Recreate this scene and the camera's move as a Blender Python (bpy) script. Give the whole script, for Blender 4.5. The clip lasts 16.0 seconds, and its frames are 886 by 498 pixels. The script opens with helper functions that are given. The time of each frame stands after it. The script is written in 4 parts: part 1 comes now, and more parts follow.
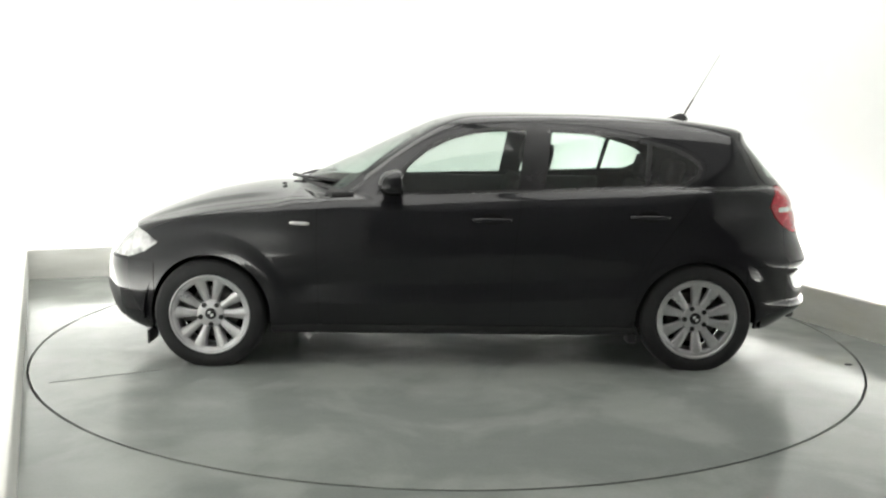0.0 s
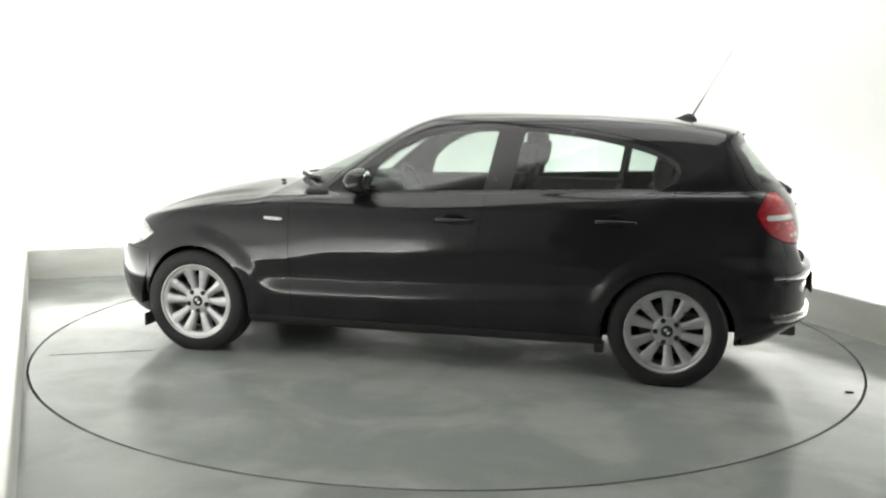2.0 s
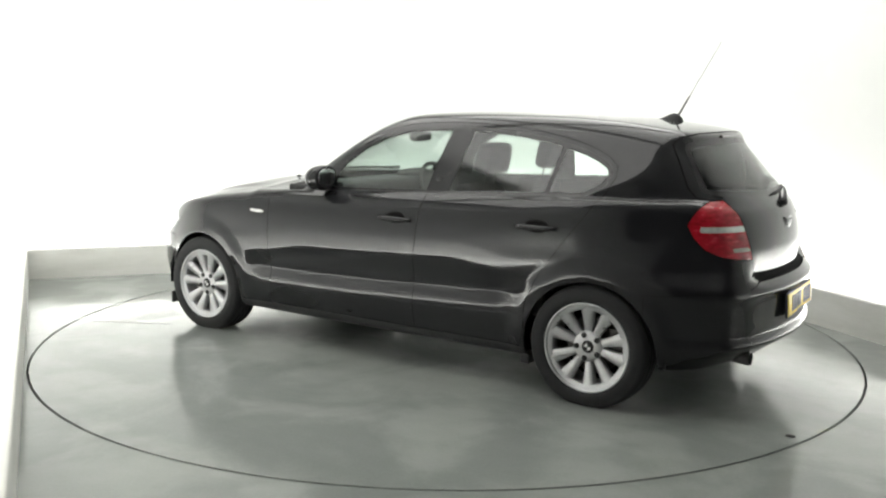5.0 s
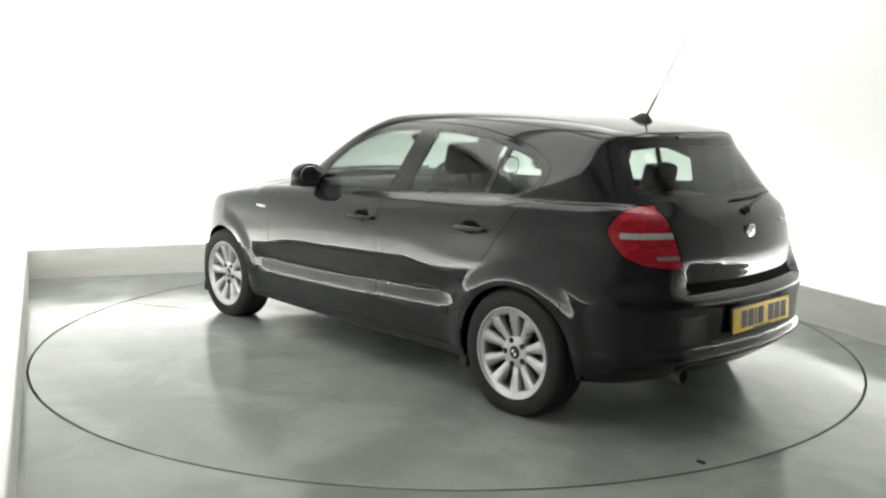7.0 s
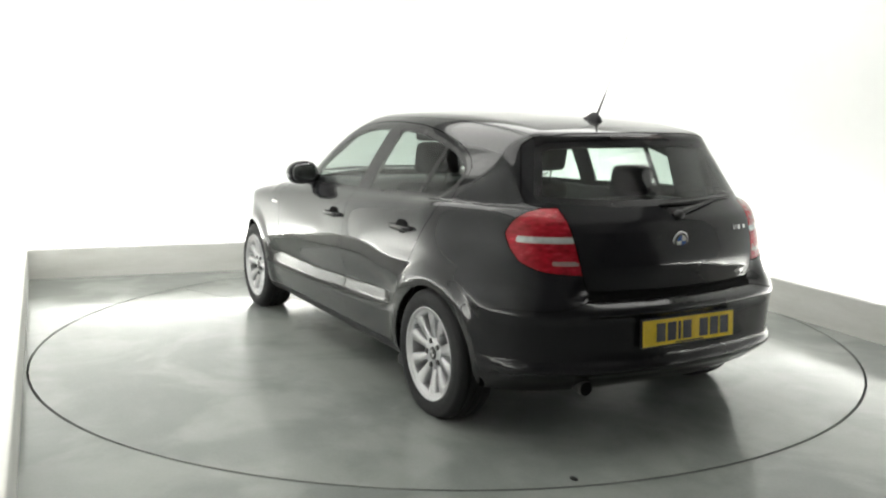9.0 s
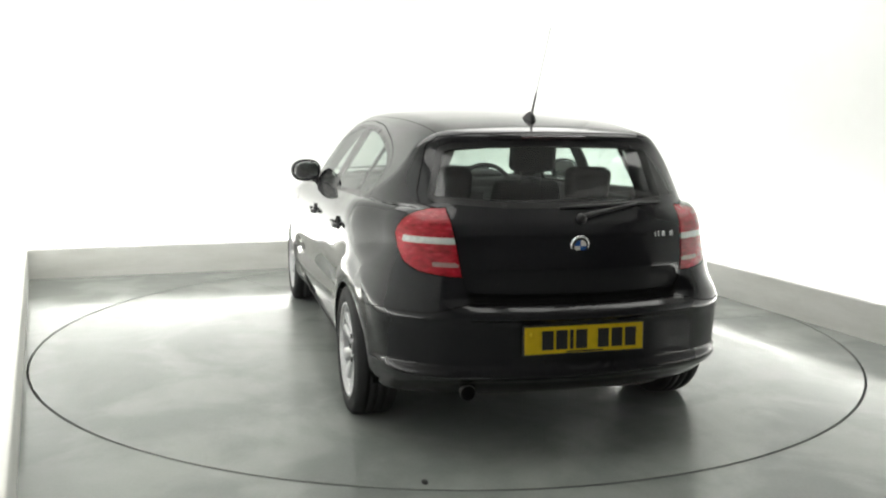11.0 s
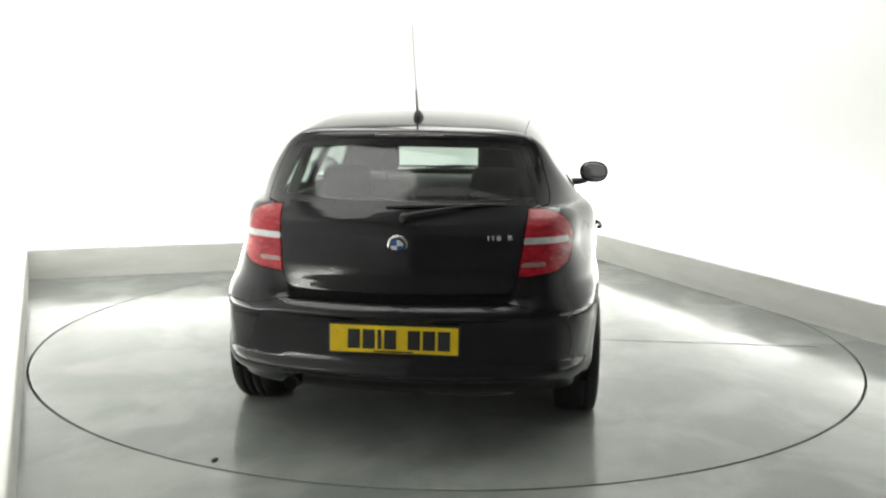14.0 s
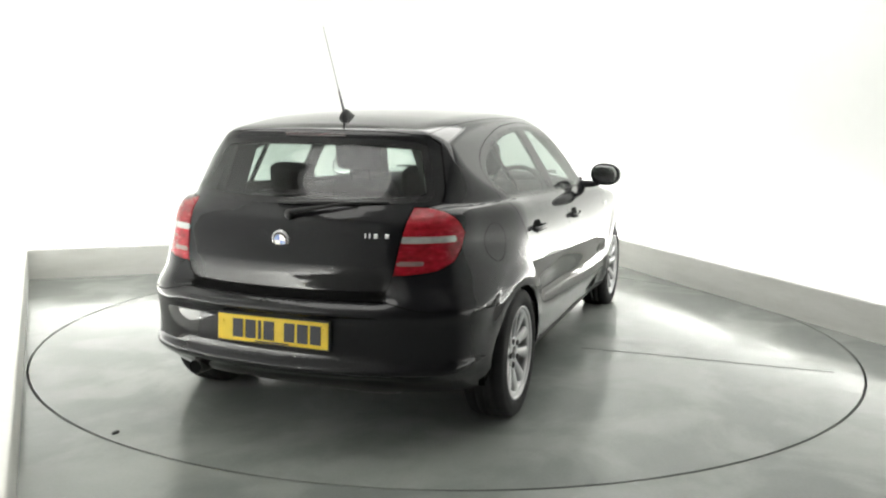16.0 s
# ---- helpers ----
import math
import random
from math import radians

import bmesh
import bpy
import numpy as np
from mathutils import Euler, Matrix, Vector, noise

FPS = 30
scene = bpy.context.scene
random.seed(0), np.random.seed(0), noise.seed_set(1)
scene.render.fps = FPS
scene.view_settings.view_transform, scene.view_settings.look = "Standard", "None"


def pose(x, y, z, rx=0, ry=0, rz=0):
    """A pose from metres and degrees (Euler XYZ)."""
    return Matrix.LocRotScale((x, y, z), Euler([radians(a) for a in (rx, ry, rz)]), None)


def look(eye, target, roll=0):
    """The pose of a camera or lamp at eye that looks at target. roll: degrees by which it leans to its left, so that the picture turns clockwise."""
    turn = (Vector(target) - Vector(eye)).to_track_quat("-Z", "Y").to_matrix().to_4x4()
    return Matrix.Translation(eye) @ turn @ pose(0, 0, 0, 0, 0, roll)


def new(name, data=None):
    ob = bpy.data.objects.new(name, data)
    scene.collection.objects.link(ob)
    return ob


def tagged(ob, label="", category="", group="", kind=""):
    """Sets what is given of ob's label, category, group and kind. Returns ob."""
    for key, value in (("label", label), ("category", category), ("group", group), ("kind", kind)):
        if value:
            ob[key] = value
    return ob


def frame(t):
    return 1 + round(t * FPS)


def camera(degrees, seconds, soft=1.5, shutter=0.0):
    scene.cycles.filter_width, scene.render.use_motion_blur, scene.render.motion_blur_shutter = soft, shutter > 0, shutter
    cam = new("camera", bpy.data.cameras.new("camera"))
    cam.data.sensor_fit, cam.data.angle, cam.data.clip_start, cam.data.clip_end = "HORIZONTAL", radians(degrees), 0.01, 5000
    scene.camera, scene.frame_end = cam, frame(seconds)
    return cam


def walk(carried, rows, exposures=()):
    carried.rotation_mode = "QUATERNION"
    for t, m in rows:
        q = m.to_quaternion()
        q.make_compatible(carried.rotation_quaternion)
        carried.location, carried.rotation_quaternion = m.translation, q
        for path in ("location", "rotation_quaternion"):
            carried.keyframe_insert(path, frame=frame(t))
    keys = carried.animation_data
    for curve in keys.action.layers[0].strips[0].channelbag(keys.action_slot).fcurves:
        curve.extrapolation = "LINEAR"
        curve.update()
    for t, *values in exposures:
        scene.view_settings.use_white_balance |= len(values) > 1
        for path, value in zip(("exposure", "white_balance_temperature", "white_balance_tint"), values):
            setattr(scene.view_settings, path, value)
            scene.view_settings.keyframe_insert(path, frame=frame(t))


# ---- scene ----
# ---------------------------------------------------------------- camera
cam = camera(52.76, 16.0, soft=2.2)
EYE = Vector((0.0, -5.617, 1.403))
AIM = EYE + Vector((-0.00499, 0.98820, -0.15311))
walk(cam, [(0.0, look(EYE, AIM, 0.72)), (16.0, look(EYE, AIM, 0.72))])

# ---------------------------------------------------------------- world and lamps
world = bpy.data.worlds.new("studio_air")
scene.world = world
world.use_nodes = True
world.node_tree.nodes["Background"].inputs["Color"].default_value = (0.9, 0.95, 1.0, 1)
world.node_tree.nodes["Background"].inputs["Strength"].default_value = 0.02
scene.view_settings.exposure = 0.0


def soft_lamp(name, eye, target, sx, sy, watts, colour=(1, 0.99, 0.945)):
    data = bpy.data.lights.new(name, "AREA")
    data.shape, data.size, data.size_y, data.energy, data.color = "RECTANGLE", sx, sy, watts, colour
    ob = new(name, data)
    ob.matrix_world = look(eye, target)
    return ob


# the booth lies turned by about 20 degrees; its overhead light boxes follow it
BOOTH = 20.0
ARC = Matrix.Rotation(radians(BOOTH), 4, "Z")


def booth(x, y, z=0.0):
    return ARC @ Vector((x, y, z))


LAMPS = [(-1.25, 1.05), (1.25, 1.05), (-1.25, -1.05), (1.25, -1.05)]
for bx, by in LAMPS:
    lamp = soft_lamp("overhead_lamp", (0, 0, 0), (0, 0, -1), 2.3, 1.9, 23)
    lamp.matrix_world = Matrix.Translation(booth(bx, by, 3.30)) @ ARC

# ---------------------------------------------------------------- materials


def material(name, colour, rough=0.5, metal=0.0, coat=0.0, coat_rough=0.03, spec=0.5, emit=None, strength=0.0):
    m = bpy.data.materials.new(name)
    m.use_nodes = True
    b = m.node_tree.nodes["Principled BSDF"]
    b.inputs["Base Color"].default_value = (*colour, 1)
    b.inputs["Roughness"].default_value = rough
    b.inputs["Metallic"].default_value = metal
    b.inputs["Coat Weight"].default_value = coat
    b.inputs["Coat Roughness"].default_value = coat_rough
    b.inputs["Specular IOR Level"].default_value = spec
    if emit:
        b.inputs["Emission Color"].default_value = (*emit, 1)
        b.inputs["Emission Strength"].default_value = strength
    return m


def vary(m, scale, low, high, rough_low=None, rough_high=None, bump=0.0, fine=0.0, stretch=(1, 1, 1), detail=6.0, fleck=0.25):
    """Two scales of noise: colour and gloss wander between the two given ends, a fine one gives relief."""
    nt = m.node_tree
    b = nt.nodes["Principled BSDF"]
    co = nt.nodes.new("ShaderNodeTexCoord")
    mp = nt.nodes.new("ShaderNodeMapping")
    mp.inputs["Scale"].default_value = stretch
    nt.links.new(co.outputs["Object"], mp.inputs["Vector"])
    n1 = nt.nodes.new("ShaderNodeTexNoise")
    n1.inputs["Scale"].default_value, n1.inputs["Detail"].default_value = scale, detail
    n2 = nt.nodes.new("ShaderNodeTexNoise")
    n2.inputs["Scale"].default_value, n2.inputs["Detail"].default_value = scale * 11, 4
    for n in (n1, n2):
        nt.links.new(mp.outputs["Vector"], n.inputs["Vector"])
    mx = nt.nodes.new("ShaderNodeMath")
    mx.operation = "MULTIPLY_ADD"
    mx.inputs[1].default_value = fleck
    nt.links.new(n2.outputs["Fac"], mx.inputs[0])
    nt.links.new(n1.outputs["Fac"], mx.inputs[2])
    fac = nt.nodes.new("ShaderNodeMapRange")
    fac.interpolation_type = "SMOOTHSTEP"
    fac.inputs["From Min"].default_value, fac.inputs["From Max"].default_value = 0.25, 0.85
    nt.links.new(mx.outputs[0], fac.inputs["Value"])
    mixer = nt.nodes.new("ShaderNodeMix")
    mixer.data_type = "RGBA"
    tints = [k for k in mixer.inputs if k.type == "RGBA"]
    tints[0].default_value, tints[1].default_value = (*low, 1), (*high, 1)
    nt.links.new(fac.outputs["Result"], mixer.inputs["Factor"])
    nt.links.new([k for k in mixer.outputs if k.type == "RGBA"][0], b.inputs["Base Color"])
    if rough_low is not None:
        mr = nt.nodes.new("ShaderNodeMath")
        mr.operation = "MULTIPLY_ADD"
        mr.inputs[1].default_value, mr.inputs[2].default_value = rough_high - rough_low, rough_low
        nt.links.new(fac.outputs["Result"], mr.inputs[0])
        nt.links.new(mr.outputs[0], b.inputs["Roughness"])
    if bump:
        n3 = nt.nodes.new("ShaderNodeTexNoise")
        n3.inputs["Scale"].default_value, n3.inputs["Detail"].default_value = fine, 3
        nt.links.new(mp.outputs["Vector"], n3.inputs["Vector"])
        bp = nt.nodes.new("ShaderNodeBump")
        bp.inputs["Strength"].default_value, bp.inputs["Distance"].default_value = bump, 0.004
        nt.links.new(n3.outputs["Fac"], bp.inputs["Height"])
        nt.links.new(bp.outputs["Normal"], b.inputs["Normal"])
    return m


PAINT = vary(material("black_paint", (0.005, 0.005, 0.006), 0.3, 0.0, 1.0, 0.03, spec=0.03), 3, (0.0105, 0.0105, 0.0122), (0.0122, 0.0122, 0.0140), 0.34, 0.42, detail=1, fleck=0.02)
PAINT.node_tree.nodes["Principled BSDF"].inputs["Coat IOR"].default_value = 1.45
LINER = material("dark_liner", (0.004, 0.004, 0.004), 0.8, spec=0.1)
PLASTIC = vary(material("black_plastic", (0.012, 0.012, 0.013), 0.5), 30, (0.010, 0.010, 0.011), (0.018, 0.018, 0.019), 0.42, 0.6, 0.15, 300)
TRIM = vary(material("gloss_black_trim", (0.01, 0.01, 0.011), 0.2), 12, (0.007, 0.007, 0.008), (0.012, 0.012, 0.013), 0.18, 0.28)
RUBBER = vary(material("tyre_rubber", (0.014, 0.014, 0.015), 0.7, spec=0.35), 14, (0.010, 0.010, 0.011), (0.022, 0.022, 0.023), 0.6, 0.8, 0.2, 220)
ALLOY = vary(material("silver_alloy", (0.5, 0.5, 0.51), 0.34, 0.7), 9, (0.37, 0.37, 0.38), (0.52, 0.52, 0.53), 0.24, 0.40)
STEEL = vary(material("dull_steel", (0.12, 0.12, 0.11), 0.5, 0.8), 12, (0.07, 0.068, 0.065), (0.16, 0.155, 0.15), 0.35, 0.55)
DARK_RED = material("dark_red_reflector", (0.035, 0.004, 0.005), 0.2, coat=1.0)
CHROME = material("chrome", (0.82, 0.82, 0.83), 0.08, 1.0)
CLOTH = vary(material("charcoal_cloth", (0.015, 0.015, 0.017), 0.9, spec=0.1), 5, (0.012, 0.012, 0.013), (0.020, 0.020, 0.022), 0.85, 0.95)
DASH = vary(material("dark_dash", (0.025, 0.025, 0.026), 0.6), 20, (0.02, 0.02, 0.021), (0.032, 0.032, 0.033), 0.55, 0.7)
LINING = vary(material("grey_headlining", (0.25, 0.25, 0.24), 0.9), 20, (0.22, 0.22, 0.21), (0.28, 0.28, 0.27), 0.85, 0.95)
# blotches in the red are colour, painted for reflections inside the lamp
RED = vary(material("red_lens", (0.30, 0.005, 0.012), 0.2, 0.0, 0.55, 0.03, spec=0.2), 26, (0.17, 0.002, 0.007), (0.46, 0.008, 0.022), 0.14, 0.28, 0.5, 150, stretch=(1, 1, 2.5))
CLEAR = vary(material("clear_lens", (0.75, 0.74, 0.72), 0.12, 0.35, 1.0, 0.02), 40, (0.45, 0.44, 0.43), (0.72, 0.71, 0.69), 0.1, 0.2)
HEADLIGHT = vary(material("headlamp_lens", (0.5, 0.5, 0.5), 0.1, 0.5, 1.0, 0.02), 11, (0.05, 0.05, 0.052), (0.80, 0.80, 0.80), 0.08, 0.2, detail=2)
CLEAR_DULL = vary(material('dull_lens', (0.35, 0.2, 0.19), 0.2, 0.2, 1.0, 0.03), 40, (0.28, 0.16, 0.15), (0.42, 0.26, 0.25), 0.15, 0.25)
YELLOW = vary(material("yellow_plate", (0.74, 0.52, 0.008), 0.4, 0.0, 0.1, 0.1, spec=0.3), 30, (0.68, 0.47, 0.006), (0.78, 0.55, 0.012), 0.36, 0.48)
INK = material("black_ink", (0.01, 0.01, 0.01), 0.5)
BLUE = material("badge_blue", (0.02, 0.09, 0.35), 0.2, coat=1.0)
WHITE = material("badge_white", (0.8, 0.8, 0.8), 0.2, coat=1.0)
WALL = vary(material("white_wall_paint", (0.86, 0.87, 0.85), 0.6, spec=0.3), 0.9, (0.84, 0.855, 0.835), (0.88, 0.89, 0.875), 0.55, 0.65, 0.05, 60)
CURB = vary(material("off_white_kerb_paint", (0.62, 0.62, 0.57), 0.5, spec=0.3), 1.6, (0.60, 0.60, 0.56), (0.74, 0.74, 0.71), 0.45, 0.6, 0.06, 50, (1, 1, 6))


def worn_floor(name, seed):
    """Painted floor with damp-looking polished patches, dull worn ones and fine scuffs."""
    m = material(name, (0.25, 0.27, 0.25), 0.2)
    nt = m.node_tree
    b = nt.nodes["Principled BSDF"]
    co = nt.nodes.new("ShaderNodeTexCoord")

    def noise(scale, detail, rough, stretch=(1, 1, 1), warp=0.0):
        mp = nt.nodes.new("ShaderNodeMapping")
        mp.inputs["Scale"].default_value = stretch
        mp.inputs["Location"].default_value = (seed, seed * 0.7, 0)
        nt.links.new(co.outputs["Object"], mp.inputs["Vector"])
        n_ = nt.nodes.new("ShaderNodeTexNoise")
        n_.inputs["Scale"].default_value, n_.inputs["Detail"].default_value = scale, detail
        n_.inputs["Roughness"].default_value, n_.inputs["Distortion"].default_value = rough, warp
        nt.links.new(mp.outputs["Vector"], n_.inputs["Vector"])
        return n_.outputs["Fac"]

    def ramp(value, a, c, lo, hi):
        r = nt.nodes.new("ShaderNodeMapRange")
        r.interpolation_type = "SMOOTHSTEP"
        for key, q in (("From Min", a), ("From Max", c), ("To Min", lo), ("To Max", hi)):
            r.inputs[key].default_value = q
        nt.links.new(value, r.inputs["Value"])
        return r.outputs["Result"]

    def math_(op, a, c):
        q = nt.nodes.new("ShaderNodeMath")
        q.operation = op
        nt.links.new(a, q.inputs[0])
        if isinstance(c, float):
            q.inputs[1].default_value = c
        else:
            nt.links.new(c, q.inputs[1])
        return q.outputs[0]

    patch = noise(1.7, 5, 0.54, warp=0.4)
    scuff = noise(4.5, 3, 0.5, (1, 1.8, 1))
    speck = noise(70, 3, 0.5)
    rough = math_("ADD", ramp(patch, 0.44, 0.60, 0.115, 0.245), ramp(scuff, 0.30, 0.80, 0.0, 0.03))
    nt.links.new(rough, b.inputs["Roughness"])
    tone = math_("ADD", ramp(patch, 0.40, 0.62, 0.12, 0.60), math_("ADD", ramp(scuff, 0.30, 0.80, 0.0, 0.14), ramp(speck, 0.3, 0.7, 0.0, 0.10)))
    mix = nt.nodes.new("ShaderNodeMix")
    mix.data_type = "RGBA"
    tints = [k for k in mix.inputs if k.type == "RGBA"]
    tints[0].default_value, tints[1].default_value = (0.195, 0.212, 0.200, 1), (0.315, 0.331, 0.312, 1)
    nt.links.new(tone, mix.inputs["Factor"])
    nt.links.new([k for k in mix.outputs if k.type == "RGBA"][0], b.inputs["Base Color"])
    bp = nt.nodes.new("ShaderNodeBump")
    bp.inputs["Strength"].default_value, bp.inputs["Distance"].default_value = 0.05, 0.004
    nt.links.new(noise(12, 3, 0.5), bp.inputs["Height"])
    nt.links.new(bp.outputs["Normal"], b.inputs["Normal"])
    return m


FLOOR = worn_floor("grey_green_floor_paint", 3.1)
DISC = worn_floor("grey_green_disc_paint", 7.4)
DARKGAP = material("dark_gap", (0.012, 0.013, 0.012), 0.8)
# pale grey of the added unseen surround, set bright to bounce light
BOUNCE_GREY = vary(material("light_grey_bounce_paint", (0.16, 0.16, 0.16), 0.8), 1.1, (0.62, 0.62, 0.61), (0.70, 0.70, 0.69), 0.75, 0.85)
LIGHTBOX = material("light_box_diffuser", (0.8, 0.8, 0.8), 0.5, emit=(1, 0.99, 0.96), strength=0.4)


def glass_material(name, tint, rough=0.0):
    m = bpy.data.materials.new(name)
    m.use_nodes = True
    nt = m.node_tree
    nt.nodes.clear()
    out = nt.nodes.new("ShaderNodeOutputMaterial")
    mix = nt.nodes.new("ShaderNodeMixShader")
    lw = nt.nodes.new("ShaderNodeLayerWeight")
    pw = nt.nodes.new("ShaderNodeMath")
    pw.operation = "POWER"
    pw.inputs[1].default_value = 5
    fr = nt.nodes.new("ShaderNodeMath")
    fr.operation = "MULTIPLY_ADD"
    fr.inputs[1].default_value, fr.inputs[2].default_value = 0.90, 0.078
    nt.links.new(lw.outputs["Facing"], pw.inputs[0])
    nt.links.new(pw.outputs[0], fr.inputs[0])
    tr = nt.nodes.new("ShaderNodeBsdfTransparent")
    tr.inputs["Color"].default_value = (*tint, 1)
    gl = nt.nodes.new("ShaderNodeBsdfGlossy")
    gl.inputs["Roughness"].default_value = 0.02
    nt.links.new(fr.outputs[0], mix.inputs["Fac"])
    nt.links.new(tr.outputs["BSDF"], mix.inputs[1])
    nt.links.new(gl.outputs["BSDF"], mix.inputs[2])
    nt.links.new(mix.outputs["Shader"], out.inputs["Surface"])
    return m


WHIP = material('whip_metal', (0.15, 0.15, 0.15), 0.4, 0.5)


def dust_material():
    m = bpy.data.materials.new("glass_dust")
    m.use_nodes = True
    nt = m.node_tree
    nt.nodes.clear()
    out = nt.nodes.new("ShaderNodeOutputMaterial")
    mix = nt.nodes.new("ShaderNodeMixShader")
    mix.inputs["Fac"].default_value = 0.16
    nz = nt.nodes.new("ShaderNodeTexNoise")
    nz.inputs["Scale"].default_value = 30
    mul = nt.nodes.new("ShaderNodeMath")
    mul.operation = "MULTIPLY"
    mul.inputs[1].default_value = 0.30
    tr = nt.nodes.new("ShaderNodeBsdfTransparent")
    df = nt.nodes.new("ShaderNodeBsdfDiffuse")
    df.inputs["Color"].default_value = (0.35, 0.35, 0.34, 1)
    nt.links.new(nz.outputs["Fac"], mul.inputs[0])
    nt.links.new(mul.outputs[0], mix.inputs["Fac"])
    nt.links.new(tr.outputs["BSDF"], mix.inputs[1])
    nt.links.new(df.outputs["BSDF"], mix.inputs[2])
    nt.links.new(mix.outputs["Shader"], out.inputs["Surface"])
    return m


DUST = dust_material()
GLASS = glass_material("green_tinted_glass", (0.70, 0.775, 0.735))

# ---------------------------------------------------------------- mesh helpers


def mesh_of(name, verts, faces, mat, smooth=False):
    me = bpy.data.meshes.new(name)
    me.from_pydata([tuple(v) for v in verts], [], [tuple(f) for f in faces])
    me.materials.append(mat)
    if smooth:
        me.polygons.foreach_set("use_smooth", [True] * len(me.polygons))
    me.update()
    return me


def part(name, bm, mat, parent=None, label="", smooth=False, m=None):
    me = bpy.data.meshes.new(name)
    bmesh.ops.recalc_face_normals(bm, faces=bm.faces)
    bm.to_mesh(me)
    bm.free()
    me.materials.append(mat)
    if smooth:
        me.polygons.foreach_set("use_smooth", [True] * len(me.polygons))
    ob = new(name, me)
    ob.parent = parent
    if m is not None:
        ob.matrix_basis = m
    if label:
        tagged(ob, label)
    return ob


def box(sx, sy, sz, at=(0, 0, 0), bevel=0.0, seg=2, bm=None):
    bm2 = bmesh.new()
    bmesh.ops.create_cube(bm2, size=1, matrix=Matrix.Translation(at) @ Matrix.Diagonal((sx, sy, sz, 1)))
    if bevel:
        bmesh.ops.bevel(bm2, geom=bm2.edges[:], offset=bevel, segments=seg, affect="EDGES", profile=0.6)
    if bm is None:
        return bm2
    me = bpy.data.meshes.new("tmp")
    bm2.to_mesh(me)
    bm2.free()
    bm.from_mesh(me)
    bpy.data.meshes.remove(me)
    return bm


def prism(outline, z0, z1, bevel=0.0):
    """Upright prism over a plan outline."""
    bm = bmesh.new()
    lo = [bm.verts.new((x, y, z0)) for x, y in outline]
    f = bm.faces.new(lo)
    ext = bmesh.ops.extrude_face_region(bm, geom=[f])
    for v in ext["geom"]:
        if isinstance(v, bmesh.types.BMVert):
            v.co.z = z1
    bmesh.ops.recalc_face_normals(bm, faces=bm.faces)
    if bevel:
        top = [e for e in bm.edges if all(abs(v.co.z - z1) < 1e-6 for v in e.verts)]
        bmesh.ops.bevel(bm, geom=top, offset=bevel, segments=3, affect="EDGES", profile=0.5)
    return bm


def lathe(profile, steps, axis="y"):
    """Turns (radius, offset) pairs about an axis."""
    bm = bmesh.new()
    rings = []
    for k in range(steps):
        a = 2 * math.pi * k / steps
        c, s = math.cos(a), math.sin(a)
        if axis == "y":
            rings.append([bm.verts.new((r * c, o, r * s)) for r, o in profile])
        elif axis == "x":
            rings.append([bm.verts.new((o, r * c, r * s)) for r, o in profile])
        else:
            rings.append([bm.verts.new((r * c, r * s, o)) for r, o in profile])
    for k in range(steps):
        a, b = rings[k], rings[(k + 1) % steps]
        for i in range(len(profile) - 1):
            bm.faces.new((a[i], a[i + 1], b[i + 1], b[i]))
    bmesh.ops.remove_doubles(bm, verts=bm.verts, dist=1e-5)
    return bm


def tube(points, radii, steps=10):
    bm = bmesh.new()
    rings = []
    for i, p in enumerate(points):
        p = Vector(p)
        d = (Vector(points[min(i + 1, len(points) - 1)]) - Vector(points[max(i - 1, 0)])).normalized()
        side = d.cross(Vector((0.13, 0.31, 0.94))).normalized()
        up = side.cross(d)
        r = radii[i] if isinstance(radii, (list, tuple)) else radii
        rings.append([bm.verts.new(p + r * (math.cos(2 * math.pi * k / steps) * side + math.sin(2 * math.pi * k / steps) * up)) for k in range(steps)])
    for a, b in zip(rings, rings[1:]):
        for k in range(steps):
            bm.faces.new((a[k], a[(k + 1) % steps], b[(k + 1) % steps], b[k]))
    bm.faces.new(rings[0])
    bm.faces.new(rings[-1])
    return bm


# ---------------------------------------------------------------- the booth
CORNER_BACK_LEFT = (-3.409, 1.516)
CORNER_BACK_RIGHT = (1.355, 3.158)
LEFT_END = (-0.443, -5.0)
RIGHT_END = (4.10, -3.65)
DISC_R = 2.456


def ring_of(radius, z, n=180):
    return [(radius * math.cos(2 * math.pi * k / n), radius * math.sin(2 * math.pi * k / n), z) for k in range(n)]


def build_floor():
    n = 180
    inner = ring_of(DISC_R + 0.006, 0.0, n)
    lip = ring_of(DISC_R + 0.006, -0.05, n)
    outer = []
    for k in range(n):
        a = 2 * math.pi * k / n
        c, s = math.cos(a), math.sin(a)
        f = 9.5 / max(abs(c), abs(s))
        outer.append((f * c, f * s, 0.0))
    verts = inner + lip + outer
    faces = []
    for k in range(n):
        j = (k + 1) % n
        faces.append((k, 2 * n + k, 2 * n + j, j))
        faces.append((n + k, k, j, n + j))
    ob = new("floor", mesh_of("floor", verts, faces, FLOOR))
    tagged(ob, "glossy grey-green painted studio floor with faint scuffs", "floor", kind="structure")
    pit = new("turntable_pit", mesh_of("turntable_pit", ring_of(DISC_R + 0.02, -0.045, n), [tuple(range(n))], DARKGAP))
    tagged(pit, "dark recess under the turntable's edge", "pit", kind="structure")


